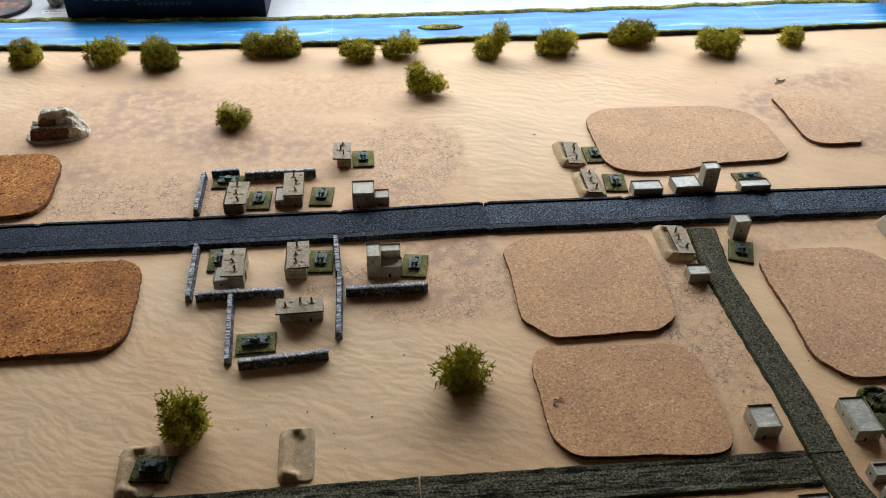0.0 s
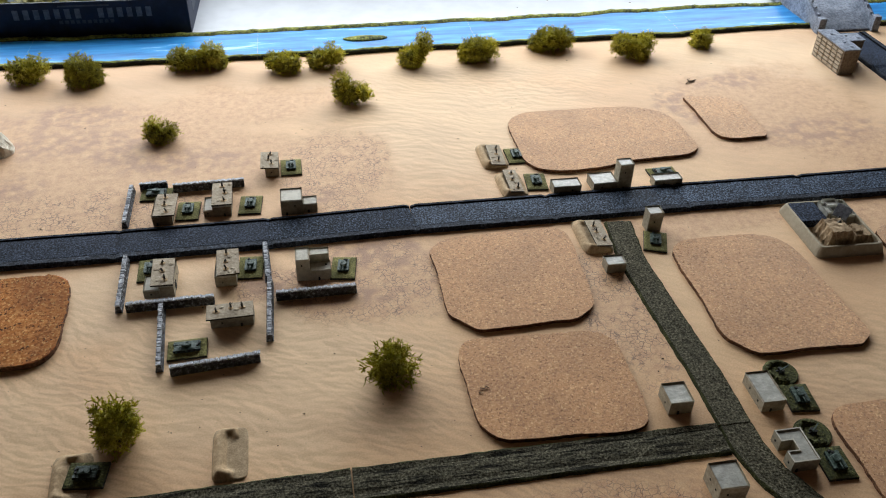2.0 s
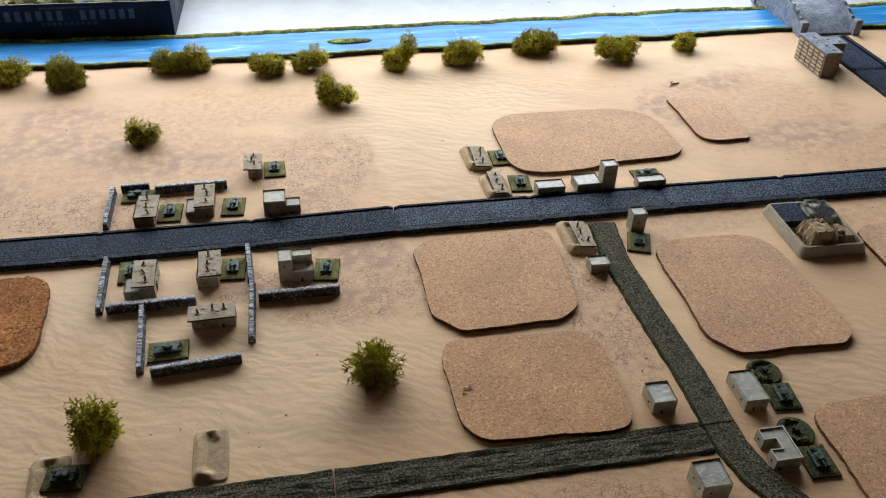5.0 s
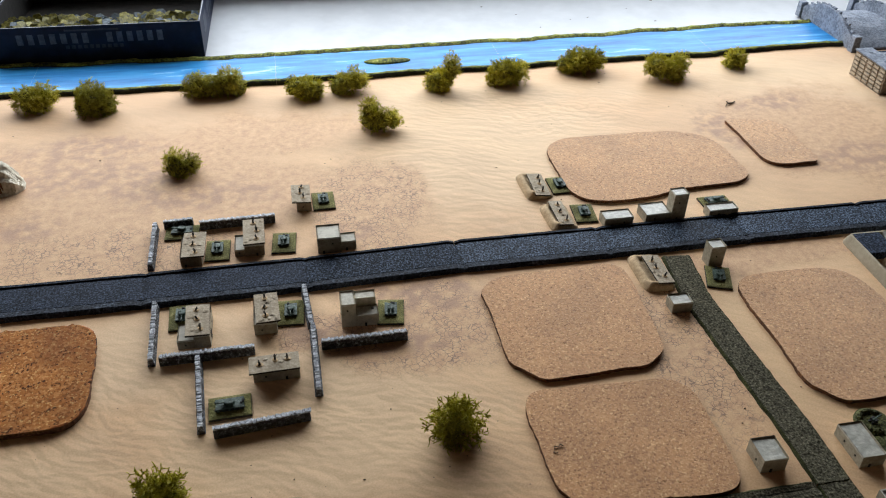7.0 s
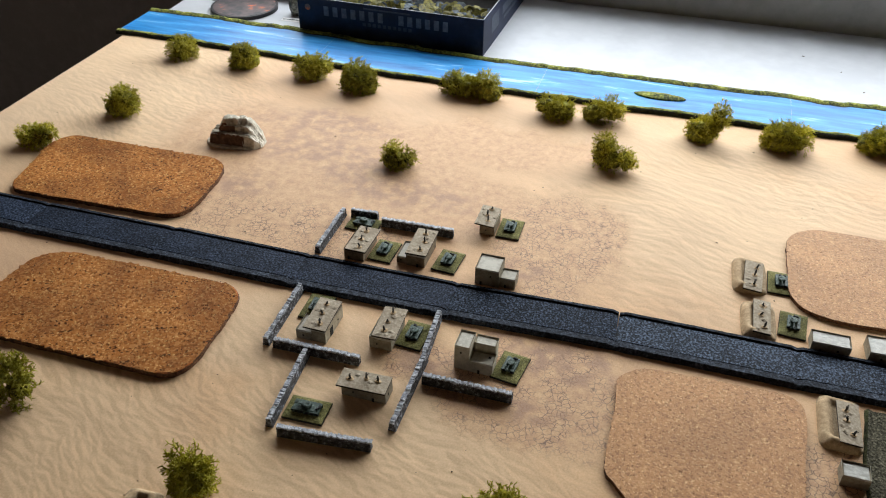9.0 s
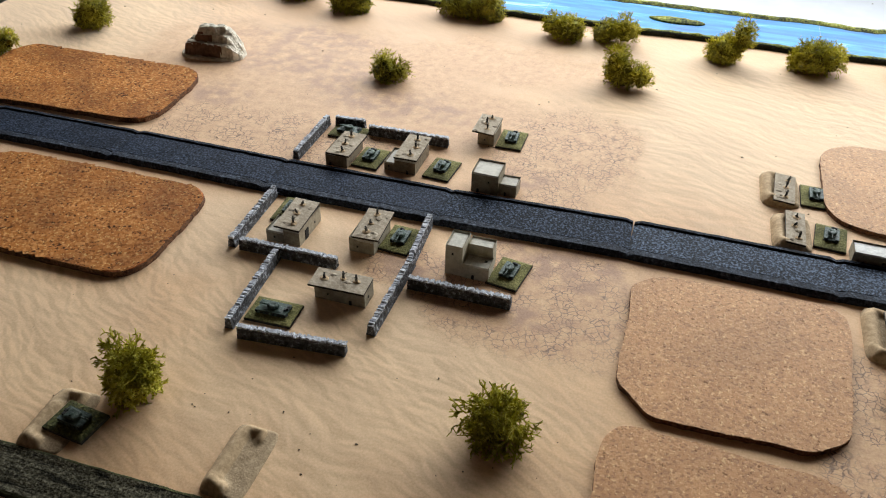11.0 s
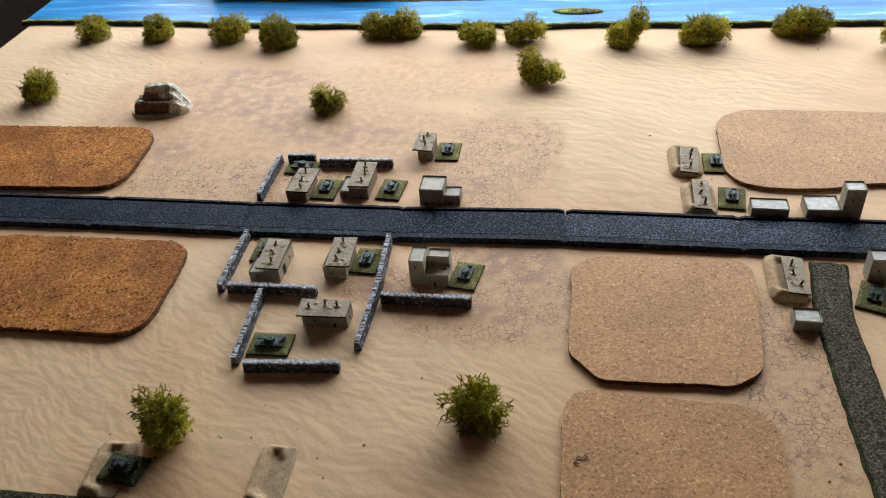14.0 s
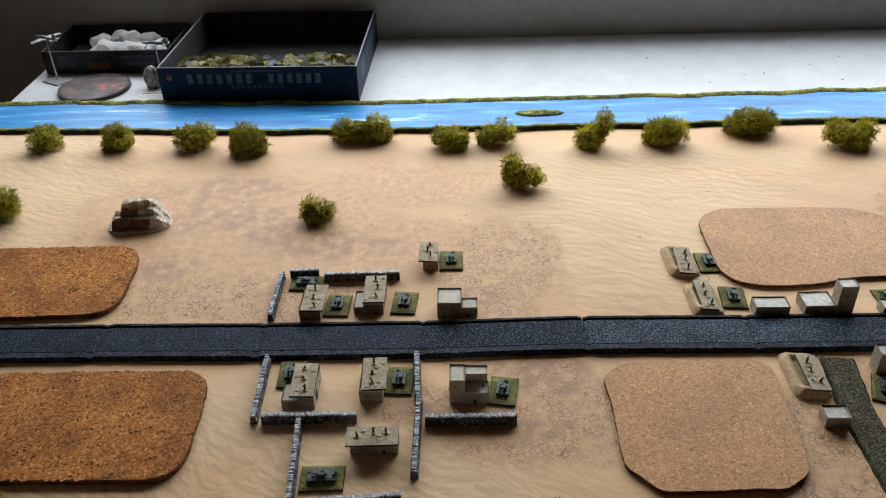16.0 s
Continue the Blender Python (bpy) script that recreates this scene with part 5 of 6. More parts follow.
# ---- the fort ----
def fort(x, y):
    f = thing("fort", "sand-grey model compound with thick walls and inner buildings", "fort", x, y, 0, -1.5)
    W, D = 64.0, 76.0
    bm = bmesh.new()
    rings = []
    for inset, z, r in ((0, 0, 6), (0.4, 2.6, 6), (2.8, 9.3, 5), (3.3, 9.8, 5), (5.0, 9.9, 4), (5.4, 9.4, 4), (5.6, 0.5, 4)):
        ring = rounded([(inset, inset), (W - inset, inset), (W - inset, D - inset), (inset, D - inset)], [r] * 4, 4)
        rings.append([bm.verts.new((u * MM, v * MM, z * MM)) for u, v in ring])
    for lo, hi in zip(rings, rings[1:]):
        for k in range(len(lo)):
            bm.faces.new((lo[k], lo[(k + 1) % len(lo)], hi[(k + 1) % len(lo)], hi[k]))
    part("rampart", bm, CONCRETE, f)
    bm = bmesh.new()
    block(bm, 5.4, W - 5.4, 5.4, D - 5.4, 0, 3)
    part("courtyard", bm, GRIT, f)
    bm = bmesh.new()
    block(bm, 5.2, 30, 42, D - 5, 2.9, 10.2, 0.3)
    part("landing_pad", bm, TARMAC, f, "dark grey raised pad")
    for b in ((34, 58, 45, D - 6.2, 12), (36, 48, 57, D - 8, 15)):
        bm = bmesh.new()
        walled_block(bm, *b, 1.3, 2.4)
        for face in bm.faces:
            face.material_index = 0
        for v in bm.verts:
            v.co.z = max(v.co.z, 2.9 * MM)
        part("barrack", bm, ROOF, f, "pale walled building")
    bm = bmesh.new()
    block(bm, -0.7, 0.7, -6.5, 6.5, 0, 12, 0.2)
    bmesh.ops.rotate(bm, cent=(0, 0, 0), matrix=Euler((0.1, 0.5, 0.75)).to_matrix(), verts=bm.verts)
    bmesh.ops.translate(bm, vec=(39 * MM, 41 * MM, 12 * MM), verts=bm.verts)
    part("radar_panel", bm, GREYSTONE, f, "tilted dark grey panel")
    bm = bmesh.new()
    tube(bm, [(37, 38, 8), (39, 40.5, 14)], [1.0, 0.8], 6)
    part("radar_mast", bm, HOLE, f, "dark mast")
    for u, v, p, q in ((53, 60, 3, 1.8), (54, 51.5, 2.2, 2.8)):
        bm = bmesh.new()
        block(bm, u - p, u + p, v - q, v + q, 9.4, 11.4, 0.3)
        part("roof_box", bm, HOLE, f, "dark roof hatch")
    bm = bmesh.new()
    walled_block(bm, 31, 36.5, 47, 62, 14.5, 1.0, 2.0)
    for face in bm.faces:
        face.material_index = 0
    for v in bm.verts:
        v.co.z = max(v.co.z, 2.9 * MM)
    part("gatehouse", bm, ROOF, f, "pale narrow building")

    def crag(x0, x1, y0, y1, top, flutes, seed):
        """A worn block of masonry: fluted flanks, layered steps and a broken top."""
        b = bmesh.new()
        n = 26
        grid = []
        for i in range(n + 1):
            col = []
            for j in range(n + 1):
                u, v = i / n, j / n
                edge = min(u * (x1 - x0), (1 - u) * (x1 - x0), v * (y1 - y0), (1 - v) * (y1 - y0))
                rim = 1.1 * noise.noise(Vector((u * 9, v * 9, seed))) + (0.8 * math.sin((u + v) * 26) if flutes else 0)
                k = min(1.0, max(0.0, (edge + rim * 0.6) / 3.2))
                z = 2.9 + (top - 2.9) * k ** 0.8 + 1.2 * noise.noise(Vector((u * 5, v * 5, seed + 3))) * k
                if not flutes:
                    z = 2.2 * math.floor(z / 2.2) + 2.2 * min(1.0, (z / 2.2 - math.floor(z / 2.2)) * 3)
                col.append(b.verts.new(((x0 + (x1 - x0) * u) * MM, (y0 + (y1 - y0) * v) * MM, max(2.9, z) * MM)))
            grid.append(col)
        for p, q in zip(grid, grid[1:]):
            for j in range(n):
                b.faces.new((p[j], q[j], q[j + 1], p[j + 1]))
        part("ruined_wall", b, RUIN, f, "sandy broken masonry")

    crag(13, 37, 9, 36, 18.5, True, 1)
    crag(36, 57, 9, 30, 12.5, False, 2)
    crag(38, 50, 13, 30, 15.0, False, 3)
    bm = bmesh.new()
    ball(bm, 30, 27, 17.5, 3.0, 1.6, 1.6, 1)
    tube(bm, [(27, 26, 17.5), (34, 29, 20.0)], [0.8, 0.5])
    part("gun", bm, FIGURE, f, "small dark gun")


fort(466, -82)


# ---- rock and lichen bushes ----
def rock(x, y):
    """A terraced crag on a thin plate: brown cut fronts, pale weathered layers falling away behind them."""
    def ease(e0, e1, v):
        u = min(1.0, max(0.0, (v - e0) / (e1 - e0)))
        return u * u * (3 - 2 * u)

    def height(u, v):
        p = Vector((u, v, 0))
        wob = 1.6 * noise.noise(p * 0.16) + 0.7 * noise.noise(p * 0.5 + Vector((3, 1, 0)))
        r = (abs(u + 1) / 29.5) ** 2.6 + (abs(v - 0.5) / 16.5) ** 2.6
        if r + 0.06 * wob > 1.0:
            return 0.0
        z = 2.2
        back = 1 - ease(9, 17, v + wob)
        flank = 1 - 0.6 * ease(16, 28, u + wob)
        z += 11.5 * ease(-11.2, -10.2, v + 0.5 * wob + 0.05 * u) * ease(-25.5, -23.5, u + wob) * (1 - ease(24, 29, u + 1.5 * wob)) * flank * (0.35 + 0.65 * back)
        z += 6.5 * ease(-4.4, -3.4, v + wob) * ease(-17.5, -15.5, u + wob) * (1 - ease(12, 27, u + wob)) * back
        z += 6.0 * ease(-1.5, 2.0, v + wob - 0.15 * u) * ease(-16, -11, u + wob) * (1 - 0.8 * ease(6, 25, u)) * back
        ridge = abs(noise.noise(Vector((u * 0.12 + v * 0.10, v * 0.22 - u * 0.05, 4))))
        z += (2.6 * ridge - 0.7) * ease(3, 9, z)
        step = 2.4
        k = z / step
        return z if z < 3 else step * (math.floor(k) + ease(0.25, 0.85, k - math.floor(k))) * 0.55 + 0.45 * z

    bm = bmesh.new()
    nu, nv = 84, 56
    rows = [[bm.verts.new(((-33 + 66 * i / nu) * MM, (-18 + 38 * j / nv) * MM, max(0.0, height(-33 + 66 * i / nu, -18 + 38 * j / nv)) * MM)) for j in range(nv + 1)] for i in range(nu + 1)]
    for a, b in zip(rows, rows[1:]):
        for j in range(nv):
            q = (a[j], b[j], b[j + 1], a[j + 1])
            if max(v.co.z for v in q) > 0:
                bm.faces.new(q)
    bmesh.ops.delete(bm, geom=[v for v in bm.verts if not v.link_faces], context="VERTS")
    bm.normal_update()
    for f in bm.faces:
        c = f.calc_center_median() / MM
        cut = f.normal.y < -0.62 and c.z > 2.6
        f.material_index = 1 if cut and ((c.y < -8 and c.x < 11 + 3 * noise.noise(c * 0.2)) or (-8 < c.y < -1.5 and c.x < 1 and c.z < 22)) else 0
    ob = finish("rock", bm, ROCK)
    ob.data.materials.append(CUT_ROCK)
    ob.matrix_world = pose(x * MM, y * MM, 0, 0, 0, 8)
    tagged(ob, "pale layered model rock outcrop with a brown cut front", "rock")


rock(-281, 195)


def lichen_meshes(seed, lobes, density, spiky, depth, open_top):
    """A tangle of branching lichen twigs round a dark heart. lobes: x, y, z, rx, ry, rz in millimetres."""
    rng = random.Random(seed)
    slim = 0.84 if open_top else 0.91
    lobes = [(x * slim, y * slim, (z - 0.16 * rz if i == 0 else z - 2) * slim, rx * slim, ry * slim, rz * slim) for i, (x, y, z, rx, ry, rz) in enumerate(lobes)]
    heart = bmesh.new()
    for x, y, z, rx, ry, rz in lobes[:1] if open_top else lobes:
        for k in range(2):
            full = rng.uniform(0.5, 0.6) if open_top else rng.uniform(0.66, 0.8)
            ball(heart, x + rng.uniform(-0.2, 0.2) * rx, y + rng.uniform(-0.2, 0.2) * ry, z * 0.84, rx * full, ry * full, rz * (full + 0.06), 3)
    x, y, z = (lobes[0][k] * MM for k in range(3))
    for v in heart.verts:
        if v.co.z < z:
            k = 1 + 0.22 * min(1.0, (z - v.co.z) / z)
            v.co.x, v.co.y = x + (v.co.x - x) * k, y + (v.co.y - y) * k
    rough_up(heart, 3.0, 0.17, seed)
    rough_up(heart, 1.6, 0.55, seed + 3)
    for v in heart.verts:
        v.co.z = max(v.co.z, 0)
    verts, faces = [], []

    def twig(p, d, length, r, depth):
        n, sides = 2, 3
        pts = [p]
        for i in range(n):
            d = (d + Vector((rng.gauss(0, 0.24), rng.gauss(0, 0.24), rng.gauss(0, 0.22)))).normalized()
            pts.append(pts[-1] + d * length / n)
        base = len(verts)
        u = d.orthogonal().normalized()
        w = d.cross(u)
        for i, q in enumerate(pts):
            rr = r * (1 - 0.3 * i / n)
            for k in range(sides):
                a = 2 * math.pi * k / sides
                c = q + (u * math.cos(a) + w * math.sin(a)) * rr
                verts.append((c.x * MM, c.y * MM, max(c.z, 0.1) * MM))
        for i in range(n):
            for k in range(sides):
                faces.append((base + i * sides + k, base + i * sides + (k + 1) % sides, base + (i + 1) * sides + (k + 1) % sides, base + (i + 1) * sides + k))
        faces.append(tuple(base + n * sides + k for k in range(sides)))
        if depth:
            for _ in range(rng.choice((2, 2, 3))):
                twig(pts[rng.choice((1, 2, 2))], (d + Vector((rng.gauss(0, 0.62), rng.gauss(0, 0.62), rng.gauss(0, 0.55)))).normalized(), length * (rng.uniform(0.72, 0.95) if open_top else rng.uniform(0.6, 0.85)), r * (0.9 if open_top else 0.84), depth - 1)

    for x, y, z, rx, ry, rz in lobes:
        lump = [Vector((rng.gauss(0, 1), rng.gauss(0, 1), rng.gauss(0.2, 0.8))).normalized() for _ in range(4)]
        for _ in range(int(density * (rx * ry + rx * rz + ry * rz) / 135.0)):
            d = Vector((rng.gauss(0, 1), rng.gauss(0, 1), rng.gauss(0.1, 0.9))).normalized()
            k = (0.72 + 0.36 * max(0.0, max(d.dot(l) for l in lump))) * rng.uniform(0.35 if open_top else 0.62, 0.95)
            wide = 1 / max(0.35, math.hypot(d.x, d.y)) if d.z < 0 else 1.0
            p = Vector((x + d.x * wide * rx * k, y + d.y * wide * ry * k, z + d.z * rz * k))
            p.z = max(p.z, rng.uniform(0.8, 4))
            twig(p, Vector((d.x, d.y, d.z * 0.9 + 0.15)).normalized(), rng.uniform(2.4, 3.8) * spiky, rng.uniform(0.48, 0.64) if open_top else rng.uniform(0.32, 0.44), depth)
    me = bpy.data.meshes.new("foliage")
    me.from_pydata(verts, [], faces)
    me.materials.append(LICHEN)
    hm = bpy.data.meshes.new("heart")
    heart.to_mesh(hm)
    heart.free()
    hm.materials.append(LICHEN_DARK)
    return me, hm


def bush(x, y, seed, lobes, label="olive-green lichen bush clump standing on the sand", density=70, spiky=1.08, depth=2, open_top=False):
    b = thing("lichen_bush", label, "bush", x, y, 0, 0, "lichen bushes")
    if y > 340:
        lobes = [(1.1 * lx, ly - 4, 0.98 * lz, 1.13 * rx, 1.13 * ry, 1.04 * rz) for lx, ly, lz, rx, ry, rz in lobes]
    for nm, me in zip(("foliage", "heart"), lichen_meshes(seed, lobes, density, spiky, depth, open_top)):
        ob = new(nm, me)
        ob.parent = b


BANKSIDE = "olive-green lichen bush clump beside the river"
bush(-446, 368, 1, [(0, 0, 16, 17, 15, 15)], BANKSIDE)
bush(-361, 368, 2, [(2, 0, 18, 15, 14, 15), (-8, -2, 9, 9, 10, 9)], BANKSIDE)
bush(-272, 366, 3, [(-3, 0, 16, 18, 15, 15), (10, 2, 20, 11, 11, 11)], BANKSIDE)
bush(-211, 350, 4, [(0, 0, 20, 19, 17, 18), (10, 0, 14, 12, 12, 13)], BANKSIDE)
bush(-83, 377, 5, [(-17, 0, 14, 16, 14, 13), (15, 0, 17, 17, 14, 15), (-2, 0, 12, 12, 12, 11)], BANKSIDE)
bush(20, 356, 6, [(3, 0, 13, 15, 13, 12), (-12, 0, 16, 12, 11, 9)], "sparse " + BANKSIDE, 50, 1.1)
bush(70, 364, 7, [(8, 0, 18, 12, 12, 14), (-8, 0, 13, 13, 12, 11)], "sparse " + BANKSIDE, 45, 1.15)
bush(176, 353, 8, [(-4, 0, 14, 15, 14, 13), (10, 2, 32, 8, 9, 15)], BANKSIDE)
bush(252, 359, 9, [(0, 0, 18, 17, 15, 16), (14, 0, 18, 12, 12, 12), (-10, 0, 13, 11, 11, 11)], BANKSIDE)
bush(353, 381, 10, [(0, 0, 17, 17, 15, 15), (-15, 0, 13, 12, 12, 11), (15, 0, 17, 12, 12, 11)], "dark " + BANKSIDE)
bush(450, 347, 11, [(-13, 0, 20, 14, 13, 13), (6, -6, 14, 13, 12, 13), (17, 3, 22, 10, 10, 9)], BANKSIDE)
bush(549, 364, 12, [(0, 0, 13, 13, 12, 12)], BANKSIDE)
bush(-424, 212, 13, [(-2, 0, 16, 19, 15, 15), (5, 0, 27, 12, 12, 12)])
bush(-111, 202, 14, [(0, 0, 10, 16, 13, 9), (-6, 2, 20, 7, 7, 7), (11, 0, 14, 9, 9, 7)], density=55)
bush(90, 264, 15, [(-4, 0, 16, 15, 13, 14), (15, -3, 15, 9, 10, 9), (-9, 2, 30, 9, 8, 9)], density=65, spiky=1.05)
bush(-472, 130, 16, [(0, 0, 11, 19, 14, 10), (13, 3, 16, 10, 10, 8)])
bush(-252, -168, 17, [(0, 0, 15, 13, 12, 14), (2, 0, 30, 11, 10, 11)], density=30, spiky=1.2, depth=3, open_top=True)
bush(40, -306, 18, [(0, 0, 15, 12, 12, 13), (2, 0, 29, 10, 10, 10)], density=30, spiky=1.2, depth=3, open_top=True)
bush(-94.5, -202, 19, [(0, 0, 15, 13, 11, 15), (-4, 0, 34, 7, 8, 9), (6, 0, 30, 7, 7, 9), (-3, 0, 12, 11, 11, 12), (0, 0, 26, 9, 9, 9)], "tall olive-green lichen tree clump beside a gun pit", 27, 1.15, 3, True)
bush(85, -168, 20, [(2, 0, 11, 14, 12, 12), (-9, 0, 19, 7, 8, 8), (9, 0, 27, 9, 8, 9), (1, 0, 25, 7, 7, 8), (6, -2, 9, 13, 11, 9)], "tall olive-green lichen tree clump on open sand", 24, 1.2, 3, True)


# ---- things on the white table behind the river ----
def game_box(x, y, w, d, h, turn):
    b = thing("game_box", "dark blue open game box full of tokens on the table", "box", x, y, 0, turn)
    t = 2.2
    for nm, q in (("front", (0, w, 0, t)), ("back", (0, w, d - t, d)), ("side", (0, t, t + 0.02, d - t - 0.02)), ("side", (w - t, w, t + 0.02, d - t - 0.02))):
        bm = bmesh.new()
        block(bm, *q, -2.4, h, 0.4)
        part(nm, bm, BLUE_CARD, b)
    bm = bmesh.new()
    block(bm, t, w - t, t, d - t, -2.4, 0.5)
    part("bottom", bm, DARK_CARD, b)
    for q in ((t + 0.02, t + 0.7, t + 0.8, d - t - 0.8), (w - t - 0.7, w - t - 0.02, t + 0.8, d - t - 0.8), (t + 0.8, w - t - 0.8, d - t - 0.7, d - t - 0.02)):
        bm = bmesh.new()
        block(bm, *q, 0.6, h - 1.0)
        part("lining", bm, DARK_CARD, b, "dark card lining")
    # the printed title, upside down, as plain bars
    rng = random.Random(8)
    for first, pitch, n in ((36.6, 12.4, 7), (139.0, 11.7, 6)):
        for k in range(n):
            bm = bmesh.new()
            block(bm, first + k * pitch, first + k * pitch + 6.8, -0.12, 0.1, 23.6, 36.2)
            part("print_bar", bm, PRINT, b, "pale printed bar")
    for k in range(10):
        bm = bmesh.new()
        block(bm, 90 + k * 6.9, 90 + k * 6.9 + 4.4, -0.12, 0.1, 16.9, 21.3)
        part("print_bar", bm, PRINT_DIM, b, "dim printed bar")
    bm = bmesh.new()
    block(bm, 92, 154, -0.12, 0.1, 38.6, 40.6)
    part("print_bar", bm, PRINT_DIM, b, "dim printed bar")
    # pale worn card along the rim
    for q in ((1.2, w - 1.2, 0.5, 1.2), (0.5, 1.2, 1.4, d - 1.2), (w - 1.2, w - 0.5, 1.4, d - 1.2)):
        bm = bmesh.new()
        block(bm, *q, h - 0.1, h + 0.12)
        part("worn_rim", bm, WORN_CARD, b, "pale worn card rim")
    for v0, v1, z0, z1 in ((0.18, 0.34, 0.30, 0.78), (0.42, 0.82, 0.46, 0.72), (0.46, 0.78, 0.26, 0.36)):
        bm = bmesh.new()
        block(bm, w - 0.1, w + 0.12, v0 * d, v1 * d, z0 * h, z1 * h)
        part("print_bar", bm, PRINT_DIM, b, "dim printed bar")
    bm = bmesh.new()
    slab(bm, [(10 + 4 * math.cos(a), 4 * math.sin(a)) for a in (2 * math.pi * k / 12 for k in range(12))], 0, 0.2)
    bmesh.ops.rotate(bm, cent=(0, 0, 0), matrix=Matrix.Rotation(radians(90), 3, "X"), verts=bm.verts)
    bmesh.ops.translate(bm, vec=(4 * MM, 0.05 * MM, h * 0.72 * MM), verts=bm.verts)
    part("emblem", bm, COASTER, b, "small dark red printed emblem")
    # tiles stand packed in leaning rows, with loose ones on top
    def tile(r, thick, material):
        hexa = bmesh.new()
        slab(hexa, [(r * math.cos(math.pi * k / 3), r * math.sin(math.pi * k / 3)) for k in range(6)], 0, thick, 0.2)
        me = bpy.data.meshes.new("token")
        hexa.to_mesh(me)
        hexa.free()
        me.materials.append(material)
        return me

    kinds = [tile(7.5, 2.0, TOKEN), tile(7.5, 2.0, TOKEN_BLUE), tile(4.6, 2.0, TOKEN_BLUE)]
    n = 0
    for row in range(12):
        v, u = 11 + row * 7.6, 9.0
        while u < w - 9 and n < 290:
            wave = 0.5 + 0.5 * math.sin(u * 0.045 + row * 1.1)
            me = kinds[0] if rng.random() < 0.40 + 0.42 * wave else kinds[rng.choice((1, 2))]
            ob = new("token", me)
            tagged(ob, "yellow-green printed card token in the box" if me is kinds[0] else "blue-grey printed card token in the box", "token", "card tokens")
            z = 24 - 0.8 * row + 4 * wave + rng.uniform(-2, 2)
            ob.matrix_world = b.matrix_world @ pose(u * MM, (v + rng.uniform(-3, 3)) * MM, z * MM, rng.uniform(20, 75), rng.uniform(-25, 25), rng.uniform(0, 60))
            u += rng.uniform(8.0, 11.5)
            n += 1
    bm = bmesh.new()
    block(bm, t + 1.5, w - t - 1.5, t + 1.5, 105, 0.6, 8.0, 1.0)
    bmesh.ops.subdivide_edges(bm, edges=bm.edges[:], cuts=14, use_grid_fill=True)
    for v in bm.verts:
        if v.co.z > 5 * MM:
            v.co.z += 3.0 * MM * noise.noise(v.co / MM * 0.13)
    heap = tagged(finish("token_heap", bm, TOKEN_BLUE), "dim layer of packed card tokens in the box", "tokens", kind="stuff")
    heap.matrix_world = b.matrix_world.copy()


game_box(-349, 490, 250, 213, 45, -1.2)


def lid_tray(x, y, w, d, h, turn):
    b = thing("black_tray", "black printed box lid holding cotton wool on the table", "box", x, y, 0, turn)
    t = 2.2
    for nm, q in (("front", (0, w, 0, t)), ("back", (0, w, d - t, d)), ("side", (0, t, t + 0.02, d - t - 0.02)), ("side", (w - t, w, t + 0.02, d - t - 0.02))):
        bm = bmesh.new()
        block(bm, *q, -2.4, h, 0.4)
        part(nm, bm, BLACK_CARD, b)
    bm = bmesh.new()
    block(bm, t, w - t, t, d - t, -2.4, 0.5)
    part("bottom", bm, INNER_CARD, b)
    for u, l, z, hh, m in ((20, 22, 6, 18, PRINT_DIM), (58, 34, 5, 9, PRINT_WARM), (108, 46, 9, 7, PRINT_DIM), (108, 46, 18, 5, PRINT_DIM)):
        bm = bmesh.new()
        block(bm, u, u + l, -0.12, 0.1, z, z + hh)
        part("print_bar", bm, m, b, "dim printed panel")
    rng = random.Random(21)
    for k in range(9):
        bm = bmesh.new()
        r = rng.uniform(13, 20)
        ball(bm, 0, 0, r * 0.8, r, r * 0.85, r * 0.8, 4)
        rough_up(bm, 4.5, 0.07, k)
        rough_up(bm, 1.1, 0.45, k + 5)
        ob = finish("cotton_ball", bm, COTTON, smooth=True)
        ob.matrix_world = b.matrix_world @ pose((62 + (k % 5) * 22 + rng.uniform(-6, 6)) * MM, (30 + (k // 5) * 38 + rng.uniform(-6, 6)) * MM, (1 + 6 * (k % 2)) * MM)
        tagged(ob, "loose white cotton wool ball in the black tray", "cotton wool", "cotton wool balls")


lid_tray(-545, 596, 176, 110, 30, -0.4)


def coaster(x, y, r):
    c = thing("coaster", "round dark coaster with a red and black print", "coaster", x, y, -2.5)
    ring = [(r * math.cos(a), r * math.sin(a)) for a in (2 * math.pi * k / 48 for k in range(48))]
    bm = bmesh.new()
    slab(bm, ring, 0, 5.0, 0.8)
    part("disc", bm, BLACK_CARD, c)
    bm = bmesh.new()
    slab(bm, [(0.93 * u, 0.93 * v) for u, v in ring], 5.02, 5.3)
    part("printed_face", bm, COASTER, c, "dark red swirling print")


coaster(-457, 541, 46)


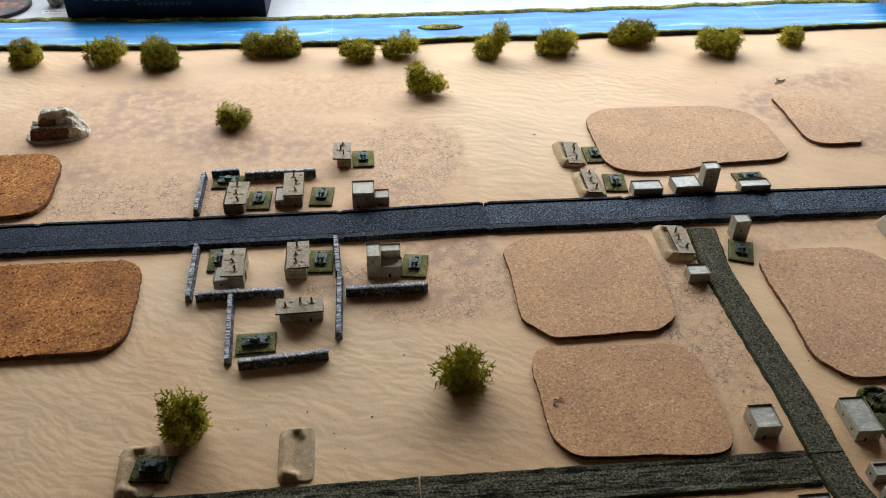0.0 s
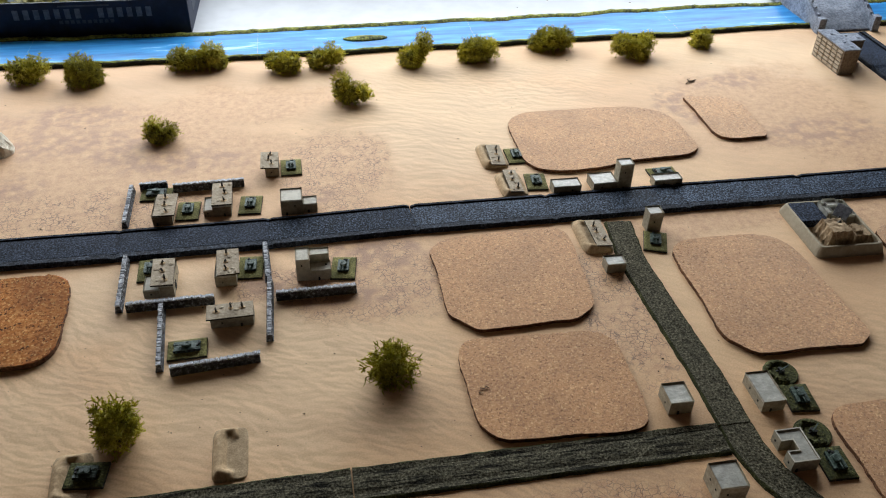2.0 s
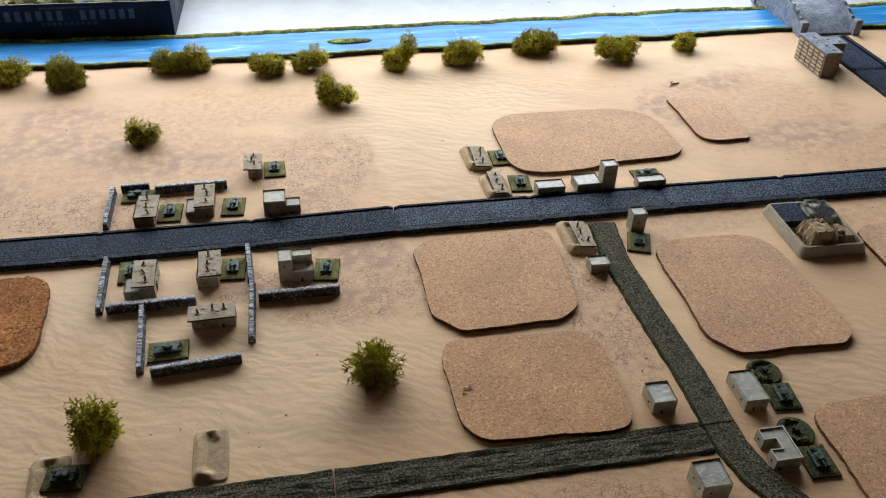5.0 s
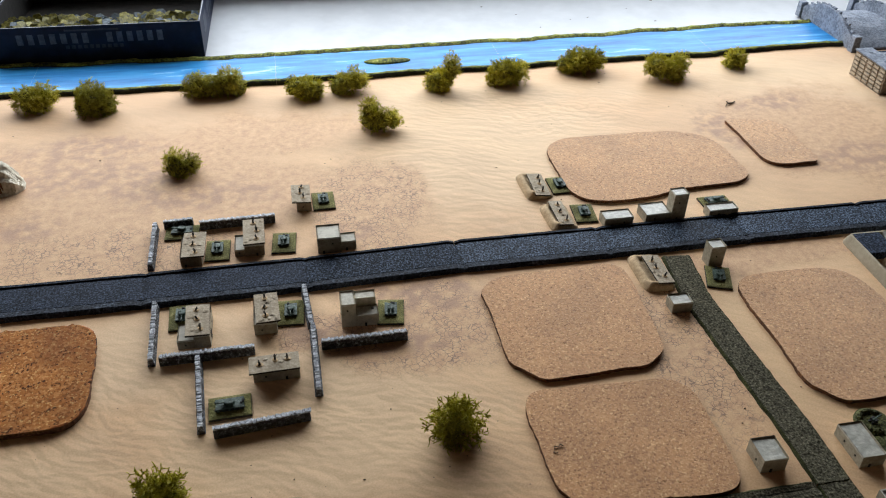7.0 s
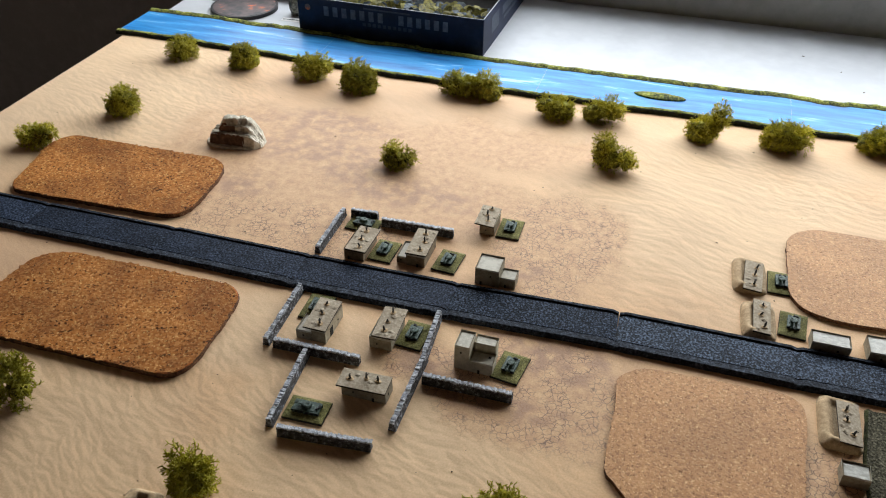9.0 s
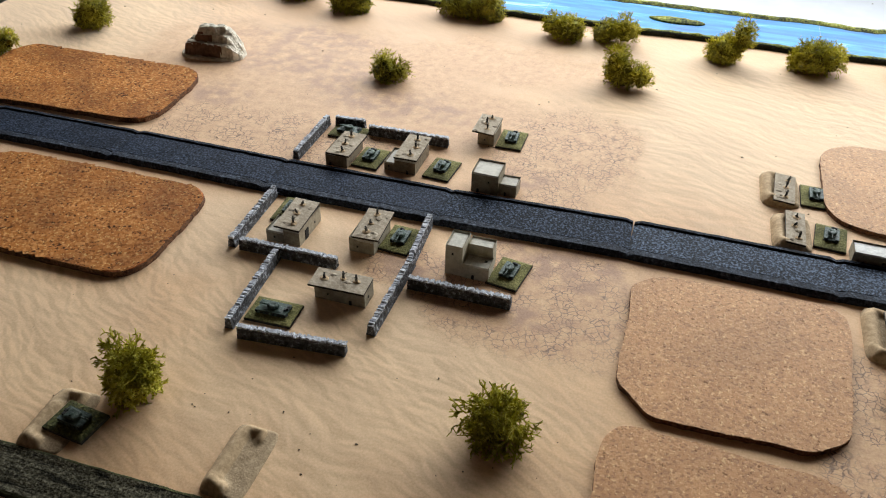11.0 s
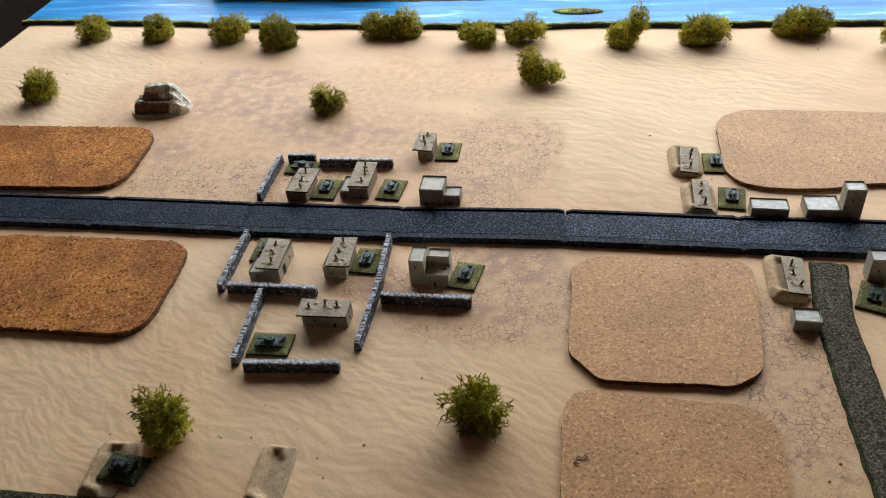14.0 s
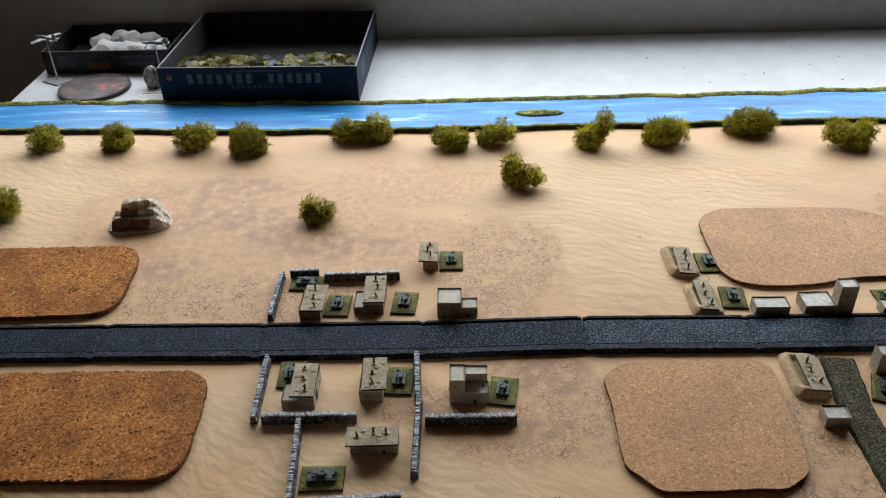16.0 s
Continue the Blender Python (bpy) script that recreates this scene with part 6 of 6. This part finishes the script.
def dome(x, y):
    d = thing("plastic_dome", "small mottled grey plastic dome on the table", "dome", x, y, -2.5, 8)
    bm = bmesh.new()
    slab(bm, [(10 * math.cos(math.pi * k / 8), 10 * math.sin(math.pi * k / 8)) for k in range(16)], 0, 1.4, 0.3)
    part("foot", bm, MOTTLED, d)
    bm = bmesh.new()
    prof = [(8.5, 1.5), (10.8, 7), (11.2, 14), (9.8, 20), (7, 25), (3.5, 28), (0.4, 29.2)]
    rings = [[bm.verts.new((r * math.cos(2 * math.pi * k / 16) * MM, r * math.sin(2 * math.pi * k / 16) * MM, z * MM)) for k in range(16)] for r, z in prof]
    for a, b in zip(rings, rings[1:]):
        for k in range(16):
            bm.faces.new((a[k], a[(k + 1) % 16], b[(k + 1) % 16], b[k]))
    bm.faces.new(rings[0][::-1])
    bm.faces.new(rings[-1])
    part("cap", bm, MOTTLED, d, smooth=True)
    for k in range(6):
        bm = bmesh.new()
        a = math.pi * k / 3
        tube(bm, [(r * 1.02 * math.cos(a), r * 1.02 * math.sin(a), z) for r, z in prof[:-1]], [0.6] * 6, 4)
        part("rib", bm, GREYSTONE, d)


dome(-379, 547)


def paper_slip(x, y, w, d):
    p = thing("paper_slip", "small white paper slip with a dark printed line", "paper", x, y, -2.4, 4)
    bm = bmesh.new()
    block(bm, -w / 2, w / 2, -d / 2, d / 2, 0, 0.3)
    part("sheet", bm, PAPER, p)
    for k in range(5):
        bm = bmesh.new()
        u = -w / 2 + 2 + k * (w - 4) / 5
        block(bm, u, u + (w - 4) / 5 - 1.2, -1.1, 1.1, 0.28, 0.42)
        part("print_bar", bm, BLACK_CARD, p, "dark printed bar")


paper_slip(-374, 523, 34, 12)


def aeroplane(x, y, z, turn, span, label, stand):
    a = thing("model_aeroplane", label, "model aeroplane", x, y, -2.5, turn, "model aeroplanes")
    bm = bmesh.new()
    tube(bm, [(-0.5 * span, 0, z), (-0.3 * span, 0, z + 1), (0.1 * span, 0, z + 1), (0.42 * span, 0, z)], [1.0, 2.2, 2.8, 0.8], 8)
    part("fuselage", bm, GREYMETAL, a)
    for s in (-1, 1):
        bm = bmesh.new()
        vs = [(0.14, 2), (0.02, 0.5 * span), (-0.10, 0.5 * span), (-0.12, 2)]
        slab(bm, [(u * span, s * v) for u, v in (vs if s > 0 else vs[::-1])], z - 0.4, z + 0.6, 0.2)
        part("wing", bm, GREYMETAL, a)
    bm = bmesh.new()
    slab(bm, [(-0.36 * span, -0.16 * span), (-0.30 * span, 0), (-0.36 * span, 0.16 * span), (-0.46 * span, 0.16 * span), (-0.46 * span, -0.16 * span)], z + 0.4, z + 1.2)
    block(bm, -0.48 * span, -0.34 * span, -0.5, 0.5, z + 1, z + 8)
    part("tailplane", bm, GREYMETAL, a)
    bm = bmesh.new()
    tube(bm, [(0, 0, 2), (0, 0, z)], [1.2, 0.9], 6)
    part("stem", bm, CLEAR, a)
    bm = bmesh.new()
    block(bm, -stand, stand, -stand * 0.8, stand * 0.8, 0, 2, 0.5)
    part("foot", bm, CLEAR, a, "clear square foot")


aeroplane(-520, 572, 60, 150, 46, "grey-green model fighter plane on a clear stand", 16)
aeroplane(-374, 566, 52, 170, 42, "dark grey model plane over the cotton wool", 8)


# ---- loose debris on the mat ----
def twig_thing(x, y):
    bm = bmesh.new()
    tube(bm, [(-7, -5, 0.9), (-2, 0, 1.6), (4, 1, 1.0), (9, 5, 0.8)], [0.7, 1.0, 0.9, 0.5], 5)
    tube(bm, [(-1, 0, 1.5), (-2, 4, 1.6), (2, 7, 1.2)], [0.7, 0.6, 0.4], 5)
    ob = finish("twig", bm, DUST)
    ob.matrix_world = pose(x * MM, y * MM, 0)
    tagged(ob, "small dark forked twig lying on the sand", "twig")


twig_thing(494, 262)


def crumbs():
    rng = random.Random(77)
    bm = bmesh.new()
    for _ in range(170):
        x, y = rng.uniform(-520, 640), rng.uniform(-330, 385)
        if -8 < y < 52 or 298 < x < 326 or -275 < y < -243:
            continue
        r = rng.uniform(0.25, 0.7)
        ball(bm, x, y, r * 0.4, r * rng.uniform(0.8, 1.9), r, r * 0.6, 1)
    for _ in range(32):
        x, y, r = rng.uniform(-190, 140), rng.uniform(-240, -100), rng.uniform(0.25, 0.55)
        ball(bm, x, y, r * 0.4, r * rng.uniform(0.8, 1.8), r * 0.8, r * 0.6, 1)
    for _ in range(9):
        ball(bm, rng.uniform(280, 560), rng.uniform(520, 660), -2.2, rng.uniform(0.8, 2.2), 0.9, 0.5, 1)
    tagged(finish("crumbs", bm, DUST), "scattered dark crumbs and flock on the sand mat", "debris", kind="stuff")


crumbs()


def fleck_curl(x, y, z):
    bm = bmesh.new()
    tube(bm, [(-3, -1.4, z + 0.4), (-2, 1.2, z + 0.8), (0.5, 0.2, z + 0.5), (2, 2, z + 0.9), (4, 0.6, z + 0.5)], [0.25, 0.4, 0.35, 0.45, 0.25], 5)
    tube(bm, [(-4, -3, z + 0.4), (-1, -4, z + 0.6)], [0.4, 0.25], 5)
    ob = finish("lichen_scrap", bm, DUST)
    ob.matrix_world = pose(x * MM, y * MM, 0)
    tagged(ob, "dark curled lichen scrap lying on a cork sheet", "debris")


fleck_curl(149, -193, 3.4)
